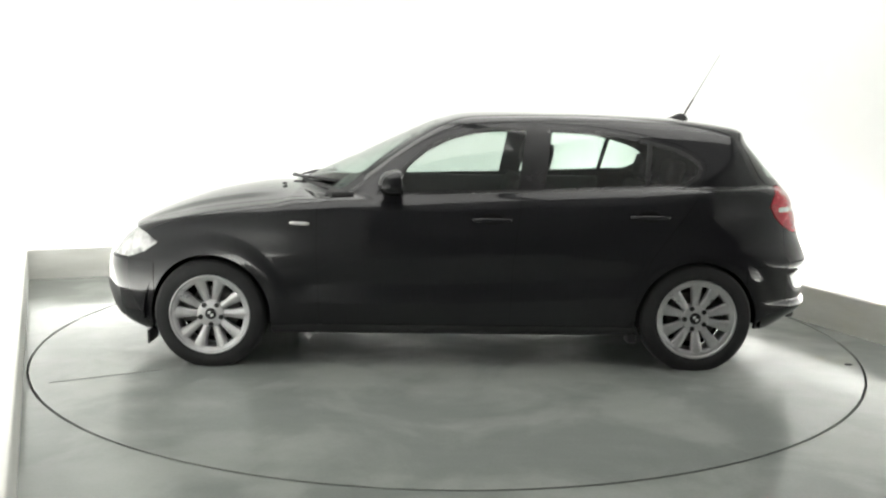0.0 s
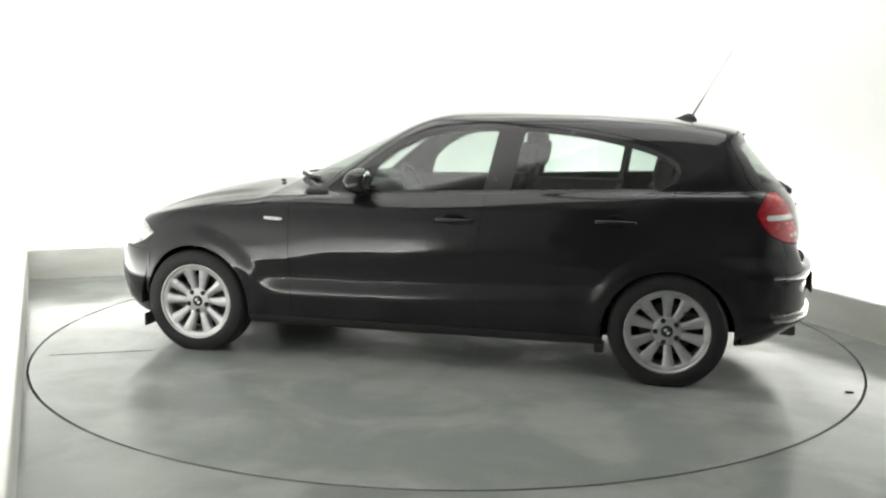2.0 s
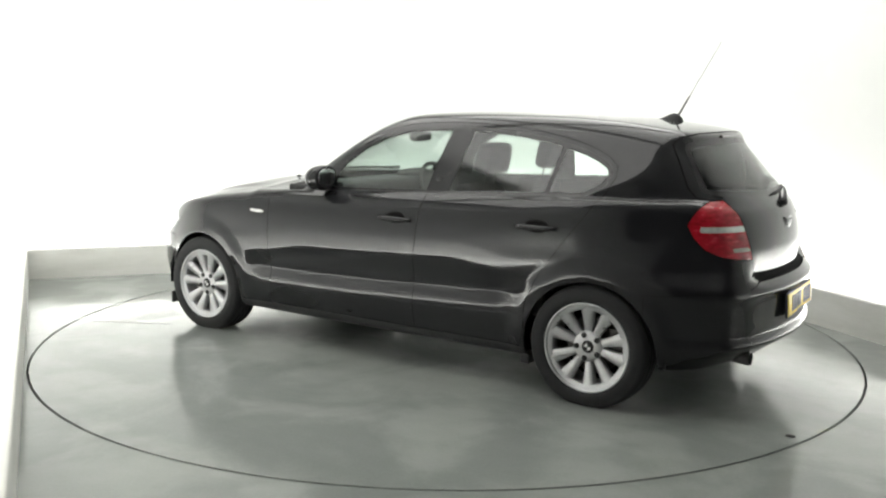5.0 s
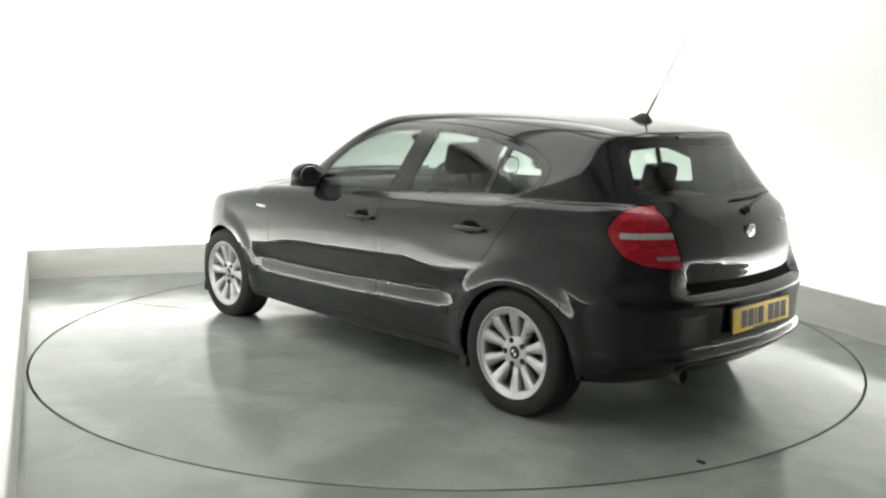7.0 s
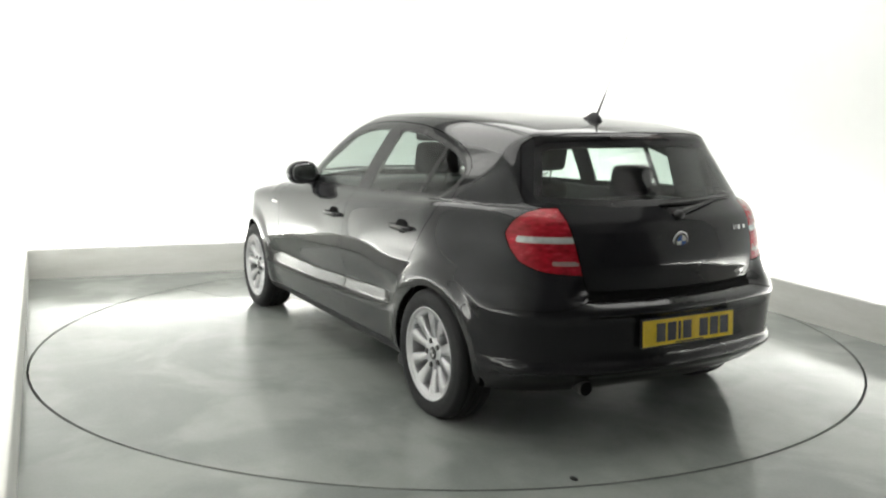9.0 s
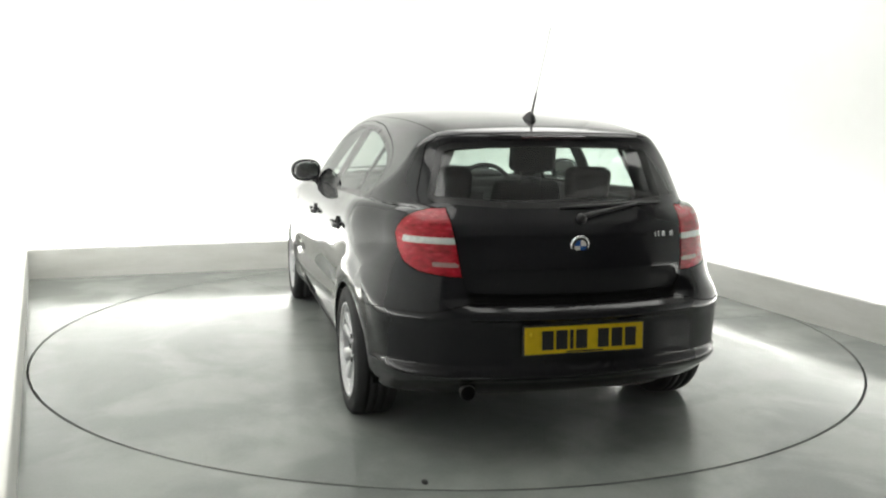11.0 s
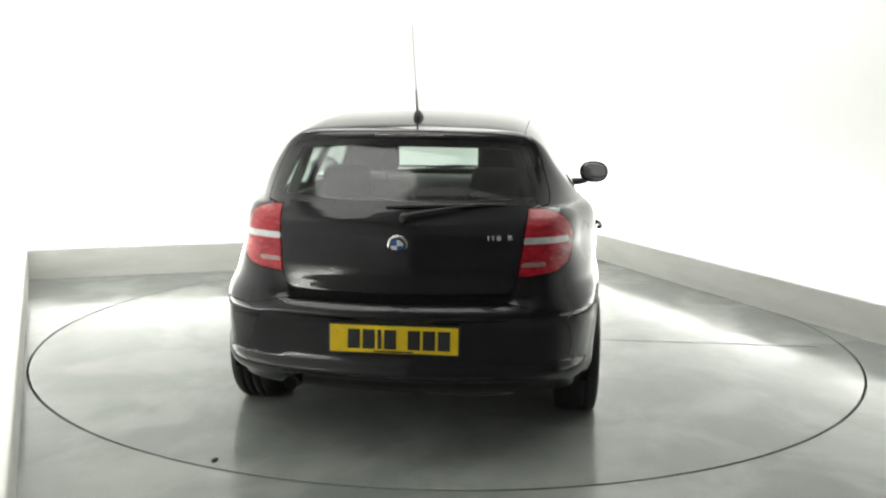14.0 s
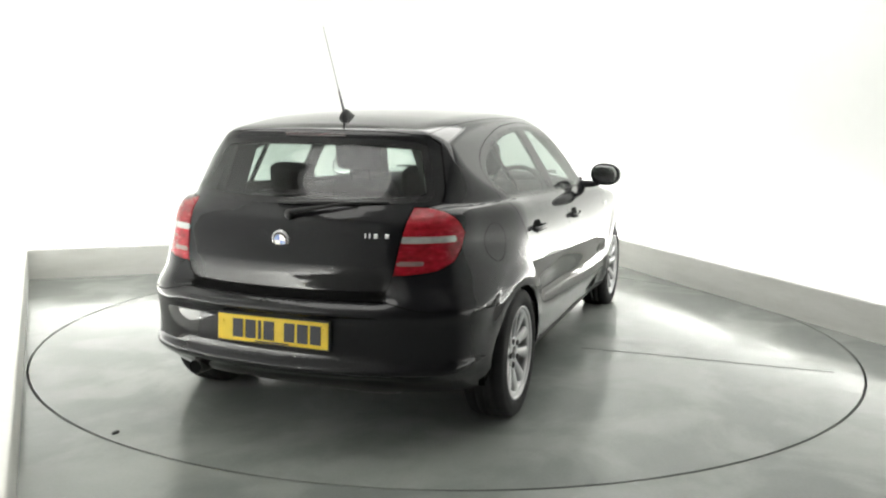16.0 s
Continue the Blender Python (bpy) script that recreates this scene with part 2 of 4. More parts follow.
def wall_run(name, a, b, label, fa=0.0, fb=0.0, dark=0.0):
    """A kerb, a light trough behind it and a wall, from a to b; the room lies to the right of a -> b."""
    a, b = Vector((*a, 0)), Vector((*b, 0))
    d = (b - a).normalized()
    out = Vector((-d.y, d.x, 0))

    def strip(o0, o1, grow):
        return [(v.x, v.y) for v in (a - d * grow * fa + out * o0, b + d * grow * fb + out * o0, b + d * grow * fb + out * o1, a - d * grow * fa + out * o1)]
    base = part(name, prism(strip(0.30, 0.45, 0.29), 0.0, 3.6), WALL)
    tagged(base, label, "wall", kind="structure")
    k = part("kerb", prism(strip(0.0, 0.12, 0.0), 0.0, 0.247, 0.012), CURB, None)
    tagged(k, "low off-white painted kerb along the foot of the wall", "kerb", kind="structure")
    length = (b - a).length
    lamp = soft_lamp("trough_lamp", (0, 0, 0), (0, 0, -1), 0.08, length - 0.1 - dark, COVE * (length - dark), (1.0, 0.995, 0.965))
    mid = (a + b) / 2 + out * 0.19 + d * dark / 2
    aim = Vector((out.x * 0.10, out.y * 0.10, 1)).normalized()
    across = d.cross(aim).normalized()
    m = Matrix((across, d, -aim)).transposed().to_4x4()
    m.translation = (mid.x, mid.y, 0.10)
    lamp.matrix_world = m
    tray = part("light_trough", prism(strip(0.125, 0.255, 0.0), 0.004, 0.06, 0.004), CURB)
    tagged(tray, "white light trough hidden behind the kerb", "light trough", kind="structure")
    return base


COVE = 15.5
build_floor()
wall_run("wall_left", LEFT_END, CORNER_BACK_LEFT, "brightly lit plain white studio wall", 0, 1, 1.7)
wall_run("wall_back", CORNER_BACK_LEFT, CORNER_BACK_RIGHT, "brightly lit plain white studio back wall", 1.5, 1.5)
wall_run("wall_right", CORNER_BACK_RIGHT, RIGHT_END, "brightly lit plain white studio side wall", 1, 0)

# unseen surround added about the booth and behind the camera, to bounce light
for nm, sx, sy, at in (("wall_unseen_south", 19, 0.2, (0, -9.4, 2.2)), ("wall_unseen_west", 0.2, 19, (-9.4, 0, 2.2)),
                       ("wall_unseen_east", 0.2, 19, (9.4, 0, 2.2)), ("wall_unseen_north", 19, 0.2, (0, 9.4, 2.2))):
    w = part(nm, box(sx, sy, 4.4, at), BOUNCE_GREY)
    tagged(w, "unseen light grey wall added round the booth to bounce light", "wall", kind="structure")
ceil = part("ceiling", box(19, 19, 0.2, (0, 0, 4.5)), BOUNCE_GREY)
tagged(ceil, "unseen light grey ceiling added above the booth to bounce light", "ceiling", kind="structure")


def light_box(bx, by):
    thing = new("light_box")
    thing.matrix_world = Matrix.Translation(booth(bx, by, 3.36)) @ ARC
    fr = bmesh.new()
    for sx, sy, at in ((2.42, 0.05, (0, 1.0, 0)), (2.42, 0.05, (0, -1.0, 0)), (0.05, 1.95, (1.185, 0, 0)), (0.05, 1.95, (-1.185, 0, 0))):
        box(sx, sy, 0.14, at, 0.004, 1, fr)
    part("frame", fr, WALL, thing)
    part("diffuser", box(2.32, 1.95, 0.02, (0, 0, 0.05)), LIGHTBOX, thing, "glowing white diffuser panel")
    tagged(thing, "large white overhead studio light box, switched on", "light", "overhead light boxes")


for bx, by in LAMPS:
    light_box(bx, by)

# ---------------------------------------------------------------- the turntable
turntable = new("turntable")
n = 180
rim = ring_of(DISC_R - 0.008, 0.0, n)
low = ring_of(DISC_R - 0.004, -0.04, n)
deck = new("deck", mesh_of("deck", rim + low, [tuple(range(n))] + [(n + k, n + (k + 1) % n, (k + 1) % n, k) for k in range(n)], DISC))
deck.parent = turntable
tagged(turntable, "round turntable set flush in the floor, painted grey-green", "turntable", kind="thing")


def seam(a, b, width=0.007):
    a, b = Vector((*a, 0)), Vector((*b, 0))
    d = (b - a).normalized()
    s = Vector((-d.y, d.x, 0)) * width / 2
    p = [a + s, a - s, b - s, b + s]
    part("seam", prism([(v.x, v.y) for v in p], 0.0005, 0.002), SEAMS, turntable, "dark joint between two deck sheets")


SEAMS = material("joint_filler", (0.14, 0.148, 0.138), 0.5)
seam((1.55, 0.93), (2.05, 1.18), 0.005)
seam((-0.085, -0.9), (-0.06, -2.3), 0.005)
chip = bmesh.new()
bmesh.ops.create_icosphere(chip, subdivisions=2, radius=0.014, matrix=Matrix.Translation((-2.28, 0.71, 0.003)) @ Matrix.Diagonal((1.6, 0.9, 0.4, 1)))
tagged(part("grit", chip, DARKGAP, turntable, smooth=True), "small dark speck of dirt")

# ---------------------------------------------------------------- the car's shape


def curve(pts):
    xs = np.array([p[0] for p in pts], float)
    ys = np.array([p[1] for p in pts], float)
    h = np.diff(xs)
    s = np.diff(ys) / h
    m = np.zeros(len(xs))
    m[0], m[-1] = s[0], s[-1]
    for i in range(1, len(xs) - 1):
        if s[i - 1] * s[i] > 0:
            w1, w2 = 2 * h[i] + h[i - 1], h[i] + 2 * h[i - 1]
            m[i] = (w1 + w2) / (w1 / s[i - 1] + w2 / s[i])

    def at(x):
        x = np.clip(x, xs[0], xs[-1])
        i = np.clip(np.searchsorted(xs, x) - 1, 0, len(xs) - 2)
        t = (x - xs[i]) / h[i]
        return ((1 + 2 * t) * (1 - t) ** 2 * ys[i] + t * (1 - t) ** 2 * h[i] * m[i] + t * t * (3 - 2 * t) * ys[i + 1] + t * t * (t - 1) * h[i] * m[i + 1])
    return at


def smax(a, b, k):
    h = np.maximum(k - np.abs(a - b), 0) / k
    return np.maximum(a, b) + h * h * k / 4


def smin(a, b, k):
    return -smax(-a, -b, k)


def step(a, b, x):
    t = np.clip((x - a) / (b - a), 0, 1)
    return t * t * (3 - 2 * t)


AX_F, AX_R, AX_Z, AX_RZ, ARCH = 1.33, -1.33, 0.290, 0.268, 0.332
bonnet_z = curve([(0.5, 0.995), (0.9, 0.975), (1.03, 0.962), (1.25, 0.935), (1.42, 0.905), (1.6, 0.858), (1.78, 0.798), (1.90, 0.74), (1.97, 0.69), (2.1, 0.58)])
deck_z = curve([(-2.2, 1.005), (-1.2, 1.0), (-0.38, 0.978), (0.23, 0.950), (0.63, 0.935), (0.9, 0.975)])
nose_x = curve([(0.15, 1.95), (0.22, 2.01), (0.30, 2.05), (0.42, 2.075), (0.50, 2.07), (0.57, 2.05), (0.64, 2.01), (0.72, 1.96), (0.9, 1.9)])
tail_x = curve([(0.16, -1.86), (0.20, -1.93), (0.27, -2.035), (0.30, -2.070), (0.325, -2.112), (0.345, -2.124), (0.362, -2.118), (0.385, -2.103), (0.42, -2.100), (0.53, -2.103), (0.560, -2.110), (0.585, -2.126), (0.600, -2.122), (0.620, -2.096), (0.638, -2.064), (0.655, -2.047), (0.70, -2.0495), (0.74, -2.053), (0.765, -2.054),
                (0.80, -2.049), (0.88, -2.026), (0.945, -1.998), (0.985, -1.968), (1.2, -1.79), (1.4, -1.62)])
hatch_x = curve([(0.9, -2.01), (0.985, -1.965), (1.04, -1.915), (1.16, -1.808), (1.27, -1.722), (1.30, -1.715), (1.33, -1.70)])
roof_z = curve([(-1.9, 1.285), (-1.70, 1.315), (-1.58, 1.342), (-1.225, 1.385), (-0.872, 1.403), (-0.52, 1.408), (-0.168, 1.400), (0.147, 1.362), (0.3, 1.30), (0.6, 1.15)])
flank_a = curve([(0.10, -0.16), (0.17, -0.105), (0.195, -0.066), (0.225, -0.054), (0.25, -0.047), (0.345, -0.0175), (0.368, -0.0125), (0.385, -0.0135), (0.450, -0.0262), (0.465, -0.0285), (0.480, -0.0272), (0.590, -0.0047), (0.612, -0.0007), (0.63, 0.0003),
                 (0.70, 0.0), (0.77, -0.004), (0.84, -0.013), (0.868, -0.020), (0.882, -0.027), (0.92, -0.052), (0.96, -0.086), (1.0, -0.125), (1.1, -0.23)])
flank_c = curve([(0.62, 0.0), (0.70, 0.0), (0.77, -0.004), (0.84, -0.011), (0.882, -0.019), (0.92, -0.031), (0.96, -0.046), (1.0, -0.063), (1.1, -0.12)])
flank_b = curve([(0.10, -0.16), (0.17, -0.105), (0.20, -0.05), (0.27, -0.022), (0.40, -0.006), (0.55, 0.0), (0.70, 0.0), (0.77, -0.004), (0.84, -0.013), (0.868, -0.020), (0.882, -0.027), (0.92, -0.052), (0.96, -0.086), (1.0, -0.125), (1.1, -0.23)])


tail_b = curve([(0.16, -1.86), (0.20, -1.93), (0.27, -2.035), (0.315, -2.100), (0.345, -2.124), (0.362, -2.119), (0.385, -2.104), (0.45, -2.106), (0.53, -2.112), (0.575, -2.122), (0.590, -2.120), (0.66, -2.098), (0.74, -2.066), (0.80, -2.048), (0.88, -2.026), (0.945, -1.998), (0.985, -1.968), (1.2, -1.79), (1.4, -1.62)])


def half_width(x):
    return 0.866 - 0.017 * (np.abs(x) / 1.33) ** 4


def lower_side(x, z):
    zz = z - 0.0225 * ((0.2 - x) + np.sqrt((0.2 - x) ** 2 + 0.12)) * step(0.25, 0.45, z) + 0.006
    ends = step(0.42, 0.95, x) + step(-0.50, -1.0, x)
    zz = zz + 0.075 * ends * step(0.47, 0.60, zz) * step(0.80, 0.66, zz)
    mid = step(0.99, 0.76, x) * step(-1.05, -0.80, x)
    g = mid * flank_a(zz) + (1 - mid) * flank_b(zz)
    rear = step(-0.95, -1.4, x) * step(0.68, 0.76, zz)
    g = (1 - rear) * g + rear * flank_c(zz)
    for ax, az in ((AX_F, AX_Z), (AX_R, AX_RZ)):
        r = np.hypot(x - ax, z - az)
        g = g + 0.013 * step(0.46, 0.365, r) * step(0.1, 0.3, z)
    tuck = 0.02 * step(1.68, 2.0, x) * step(0.62, 0.5, z)
    haunch = 0.085 * step(-1.2, -1.78, x) * step(0.62, 0.86, z)
    return half_width(x) + g - tuck - haunch


def shape(x, y, z):
    y = np.abs(y)
    side = y - lower_side(x, z)
    nose = (x - (nose_x(z) - 0.30 * y ** 2 - 0.22 * (y / 0.8) ** 8)) * 0.9
    corner = step(0.42, 0.60, y)
    tail = (((1 - corner) * tail_x(z) + corner * tail_b(z) + 0.27 * y ** 2 + 0.15 * (y / (0.75 + 0.055 * step(0.70, 0.58, z))) ** 8) - x) * 0.9
    top = z - (np.where(x > 0.9, bonnet_z(x), deck_z(x)) - 0.062 * (y / 0.72) ** 2 * step(0.6, 1.0, x) + 0.012 * step(0.62, 0.5, y) * step(0.95, 1.2, x) * step(1.9, 1.5, x))
    floor_ = (0.165 + 0.05 * step(1.6, 2.0, np.abs(x))) - z
    low = smax(side, top, 0.05)
    low = smax(low, smax(nose, tail, 0.01), 0.07)
    low = smax(low, floor_, 0.05)
    taper = 0.072 * np.clip((-0.45 - x) / 1.45, 0, 2) ** 2 + 0.05 * np.clip((x - 0.0) / 0.7, 0, 2) ** 2
    low_wide = 1 - 0.75 * step(1.22, 0.98, z) * step(-1.80, -1.30, x)
    taper = taper * np.where(x < 0, low_wide, 1)
    cab_side = (y - (0.778 - 0.50 * (z - 0.98) - 0.22 * (z - 0.98) ** 2 - taper)) * 0.9
    k = np.clip((z - 0.97) / 0.385, -0.3, 1.3)
    screen = (x - (0.955 - 0.845 * k - (0.30 - 0.20 * k) * (y / 0.62) ** 2 + 0.02 * k * (1 - k))) * 0.42
    roof = z - (roof_z(x) - 0.030 * (y / 0.56) ** 2)
    back = ((hatch_x(z) + 0.27 * y ** 2 + 0.10 * (y / 0.62) ** 8) - x) * 0.75
    cab = smax(smax(cab_side, roof, 0.10), screen, 0.045)
    cab = smax(cab, back, 0.03)
    cab = smax(cab, 0.90 - z, 0.02)
    return smin(low, cab, 0.018)


def body_grid():
    eye, way = [], []
    nphi = 240
    phi = np.radians(np.linspace(-90, 90, nphi))
    cols = []
    for p in np.linspace(90, 0.5, 120)[:-1]:
        cols.append((-1.25, 0.74, -math.sin(radians(p)), math.cos(radians(p))))
    for x in np.linspace(-1.25, 1.25, 138):
        cols.append((x, 0.74 - 0.14 * (x + 1.25) / 2.5, 0.0, 1.0))
    for p in np.linspace(0.5, 90, 70)[1:]:
        cols.append((1.25, 0.60, math.sin(radians(p)), math.cos(radians(p))))
    cols = np.array(cols)
    o = np.zeros((len(cols), nphi, 3))
    d = np.zeros_like(o)
    o[:, :, 0], o[:, :, 2] = cols[:, 0:1], cols[:, 1:2]
    d[:, :, 0] = cols[:, 2:3]
    d[:, :, 1] = cols[:, 3:4] * np.cos(phi)
    d[:, :, 2] = cols[:, 3:4] * np.sin(phi)
    o, d = o.reshape(-1, 3), d.reshape(-1, 3)
    lo, hi = np.zeros(len(o)), np.full(len(o), 1.6)
    found = np.zeros(len(o), bool)
    for s in np.arange(0.10, 1.6, 0.03):
        p = o + d * s
        out = (shape(p[:, 0], p[:, 1], p[:, 2]) > 0) & ~found
        hi[out] = s
        found |= out
        lo[~found] = s
    for _ in range(16):
        mid = (lo + hi) / 2
        p = o + d * mid[:, None]
        out = shape(p[:, 0], p[:, 1], p[:, 2]) > 0
        hi[out], lo[~out] = mid[out], mid[~out]
    p = o + d * ((lo + hi) / 2)[:, None]
    p[:, 1] = np.maximum(p[:, 1], 0)
    faces = []
    for i in range(len(cols) - 1):
        for j in range(nphi - 1):
            a = i * nphi + j
            faces.append((a, a + 1, a + nphi + 1, a + nphi))
    return p, faces


def sd_poly(px, py, poly):
    best = np.full(px.shape, 1e9)
    inside = np.zeros(px.shape, bool)
    m = len(poly)
    for i in range(m):
        ax, ay = poly[i]
        bx, by = poly[(i + 1) % m]
        ex, ey = bx - ax, by - ay
        wx, wy = px - ax, py - ay
        t = np.clip((wx * ex + wy * ey) / (ex * ex + ey * ey + 1e-12), 0, 1)
        best = np.minimum(best, (wx - ex * t) ** 2 + (wy - ey * t) ** 2)
        if ay != by:
            hit = ((ay > py) != (by > py)) & (px < ex * (py - ay) / (by - ay) + ax)
            inside ^= hit
    return np.where(inside, -1, 1) * np.sqrt(best)


FRONT_GLASS = [(0.315, 0.965), (0.262, 1.095), (0.16, 1.182), (0.03, 1.248), (-0.10, 1.282), (-0.22, 1.298), (-0.395, 1.302), (-0.345, 0.985)]
REAR_GLASS = [(-0.49, 0.990), (-0.54, 1.298), (-0.70, 1.290), (-0.85, 1.274), (-1.0, 1.248), (-1.072, 1.232), (-1.038, 1.012)]
QUARTER_GLASS = [(-1.064, 1.014), (-1.098, 1.227), (-1.20, 1.199), (-1.28, 1.168), (-1.33, 1.136), (-1.345, 1.105), (-1.325, 1.068), (-1.235, 1.018)]
GLASS_FIELD = [(0.43, 0.948), (0.31, 1.075), (0.17, 1.20), (0.03, 1.268), (-0.10, 1.302), (-0.25, 1.320), (-0.55, 1.320), (-0.72, 1.311), (-0.87, 1.294), (-1.02, 1.267), (-1.12, 1.243), (-1.22, 1.214), (-1.30, 1.180), (-1.352, 1.142),
               (-1.366, 1.105), (-1.345, 1.055), (-1.245, 1.0), (-0.4, 0.968)]
FRONT_DOOR = [(0.735, 0.238), (0.745, 0.60), (0.742, 0.885), (0.66, 0.938), (0.55, 0.972), (0.34, 1.135), (0.19, 1.232), (0.03, 1.296), (-0.12, 1.326), (-0.26, 1.338), (-0.452, 1.341), (-0.36, 0.965), (-0.318, 0.60), (-0.305, 0.238)]
REAR_DOOR = [(-0.305, 0.238), (-0.318, 0.60), (-0.36, 0.965), (-0.452, 1.341), (-0.72, 1.330), (-0.88, 1.312), (-1.03, 1.286), (-1.14, 1.262), (-1.24, 1.231), (-1.325, 1.193), (-1.378, 1.148), (-1.386, 1.10), (-1.355, 1.03), (-1.30, 0.93),
             (-1.18, 0.77), (-1.07, 0.62), (-1.0, 0.47), (-0.985, 0.30), (-0.96, 0.238)]
LAMP_SIDE = [(-1.742, 0.900), (-1.768, 0.955), (-1.800, 1.004), (-1.87, 1.012), (-2.3, 0.985), (-2.3, 0.733), (-1.98, 0.735), (-1.90, 0.752), (-1.83, 0.785), (-1.775, 0.838)]
LAMP_REAR = [(0.522, 1.05), (0.520, 0.99), (0.512, 0.93), (0.487, 0.74), (0.483, 0.70), (1.0, 0.70), (1.0, 1.05)]
REAR_GLASS_TAIL = [(-0.1, 1.281), (0.30, 1.277), (0.46, 1.266), (0.505, 1.248), (0.545, 1.15), (0.578, 1.06), (0.578, 1.040), (0.56, 1.026), (0.30, 1.008), (-0.1, 1.003)]
TAILGATE = [(-0.1, 1.315), (0.35, 1.308), (0.50, 1.292), (0.548, 1.258), (0.585, 1.15), (0.612, 1.06), (0.61, 1.015), (0.522, 0.998), (0.512, 0.93), (0.487, 0.74), (0.478, 0.70), (0.466, 0.682), (0.44, 0.668), (0.30, 0.664), (-0.1, 0.662)]
HEADLAMP = [(1.615, 0.676), (1.70, 0.725), (1.80, 0.752), (2.2, 0.70), (2.2, 0.60), (1.90, 0.588), (1.80, 0.586), (1.70, 0.622)]
SCREEN = [(-0.1, 1.00), (0.45, 0.985), (0.64, 0.965), (0.655, 0.985), (0.60, 1.10), (0.53, 1.23), (0.475, 1.318), (0.44, 1.338), (0.25, 1.352), (-0.1, 1.356)]


def rear_bumper_line(p):
    return 0.597 + 0.034 * step(0.66, 0.45, p[:, 1]) * step(-1.8, -1.95, p[:, 0]) - 0.02 * step(-1.85, -1.66, p[:, 0])


NOSE_INTAKE = [(1.845, 0.245), (1.86, 0.395), (1.93, 0.435), (2.3, 0.445), (2.3, 0.235)]


def arch_gap(p, ax, az, radius):
    """Wheel opening: round above the hub, running almost straight down below it."""
    dz = p[:, 2] - az
    dz = np.where(dz > 0, dz, 0.22 * dz)
    return np.where(p[:, 1] > 0.5, np.hypot(p[:, 0] - ax, dz) - radius, 1)


FIELDS = {
    "arch_f": lambda p: arch_gap(p, AX_F, AX_Z, ARCH),
    "arch_r": lambda p: arch_gap(p, AX_R, AX_RZ, ARCH + 0.008),
    "open_floor": lambda p: np.where(p[:, 2] < 0.27, np.maximum(np.maximum(p[:, 0] + 1.66, -2.0 - p[:, 0]), np.maximum(p[:, 1] - 0.80, p[:, 2] - 0.222)), 1),
    "nose_intake": lambda p: np.where(p[:, 0] > 1.6, sd_poly(p[:, 0], p[:, 2], NOSE_INTAKE), 1),
    "glass_inner": lambda p: np.where(p[:, 0] < -1.5, sd_poly(p[:, 1], p[:, 2], REAR_GLASS_TAIL) + 0.026, 1),
    "front_glass": lambda p: sd_poly(p[:, 0], p[:, 2], FRONT_GLASS),
    "rear_glass": lambda p: sd_poly(p[:, 0], p[:, 2], REAR_GLASS),
    "quarter_glass": lambda p: sd_poly(p[:, 0], p[:, 2], QUARTER_GLASS),
    "field": lambda p: sd_poly(p[:, 0], p[:, 2], GLASS_FIELD),
    "front_door": lambda p: np.where(p[:, 1] > 0.3, sd_poly(p[:, 0], p[:, 2], FRONT_DOOR), 1),
    "rear_door": lambda p: np.where(p[:, 1] > 0.3, sd_poly(p[:, 0], p[:, 2], REAR_DOOR), 1),
    "tail_lamp": lambda p: np.where(p[:, 0] < -1.5, np.maximum(sd_poly(p[:, 0], p[:, 2], LAMP_SIDE), sd_poly(p[:, 1], p[:, 2], LAMP_REAR)), 1),
    "lamp_band": lambda p: np.where(p[:, 0] < -1.5, np.maximum(np.abs(p[:, 2] - 0.880) - 0.0130, p[:, 0] + 1.80), 1),
    "lamp_low": lambda p: np.where(p[:, 0] < -1.5, np.maximum(np.abs(p[:, 2] - 0.786) - 0.009, p[:, 1] - 0.60), 1),
    "lamp_rim": lambda p: np.where(p[:, 0] < -1.5, np.maximum(sd_poly(p[:, 0], p[:, 2], LAMP_SIDE), sd_poly(p[:, 1], p[:, 2], LAMP_REAR)) + 0.0045, 1),
    "tail_glass": lambda p: np.where(p[:, 0] < -1.5, sd_poly(p[:, 1], p[:, 2], REAR_GLASS_TAIL), 1),
    "tailgate": lambda p: np.where(p[:, 0] < -1.5, sd_poly(p[:, 1], p[:, 2], TAILGATE), 1),
    "head_lamp": lambda p: np.where((p[:, 0] > 1.4), np.maximum(sd_poly(p[:, 0], p[:, 2], HEADLAMP), 0.42 - p[:, 1]), 1),
    "screen": lambda p: np.where(p[:, 0] > -0.1, sd_poly(p[:, 1], p[:, 2], SCREEN), 1),
    "bonnet": lambda p: np.where(p[:, 0] > 0.6, np.maximum(np.maximum(p[:, 1] - (0.70 - 0.10 * np.clip((p[:, 0] - 0.9) / 1.0, 0, 2) ** 2), 0.70 - p[:, 2]), (0.93 - 0.25 * (p[:, 1] / 0.62) ** 2) - p[:, 0]), 1),
    "cowl": lambda p: np.where(p[:, 0] > 0.5, np.maximum((0.70 - 0.25 * (p[:, 1] / 0.62) ** 4) - p[:, 0], np.maximum(p[:, 1] - 0.70, 0.90 - p[:, 2])), 1),
    "front_bumper": lambda p: np.maximum(p[:, 2] - 0.575, 1.64 - p[:, 0]),
    "rear_bumper": lambda p: np.where(p[:, 0] < -1.2, np.maximum(p[:, 2] - rear_bumper_line(p), p[:, 0] + 1.60), 1),
    "sill": lambda p: np.maximum(p[:, 2] - 0.2345, np.abs(p[:, 0]) - 1.06),
    "roof": lambda p: np.where(p[:, 2] > 1.2, np.maximum(p[:, 1] - (0.515 - 0.02 * np.clip((-0.4 - p[:, 0]) / 1.3, 0, 2) ** 2), 1.2 - p[:, 2]), 1),
}
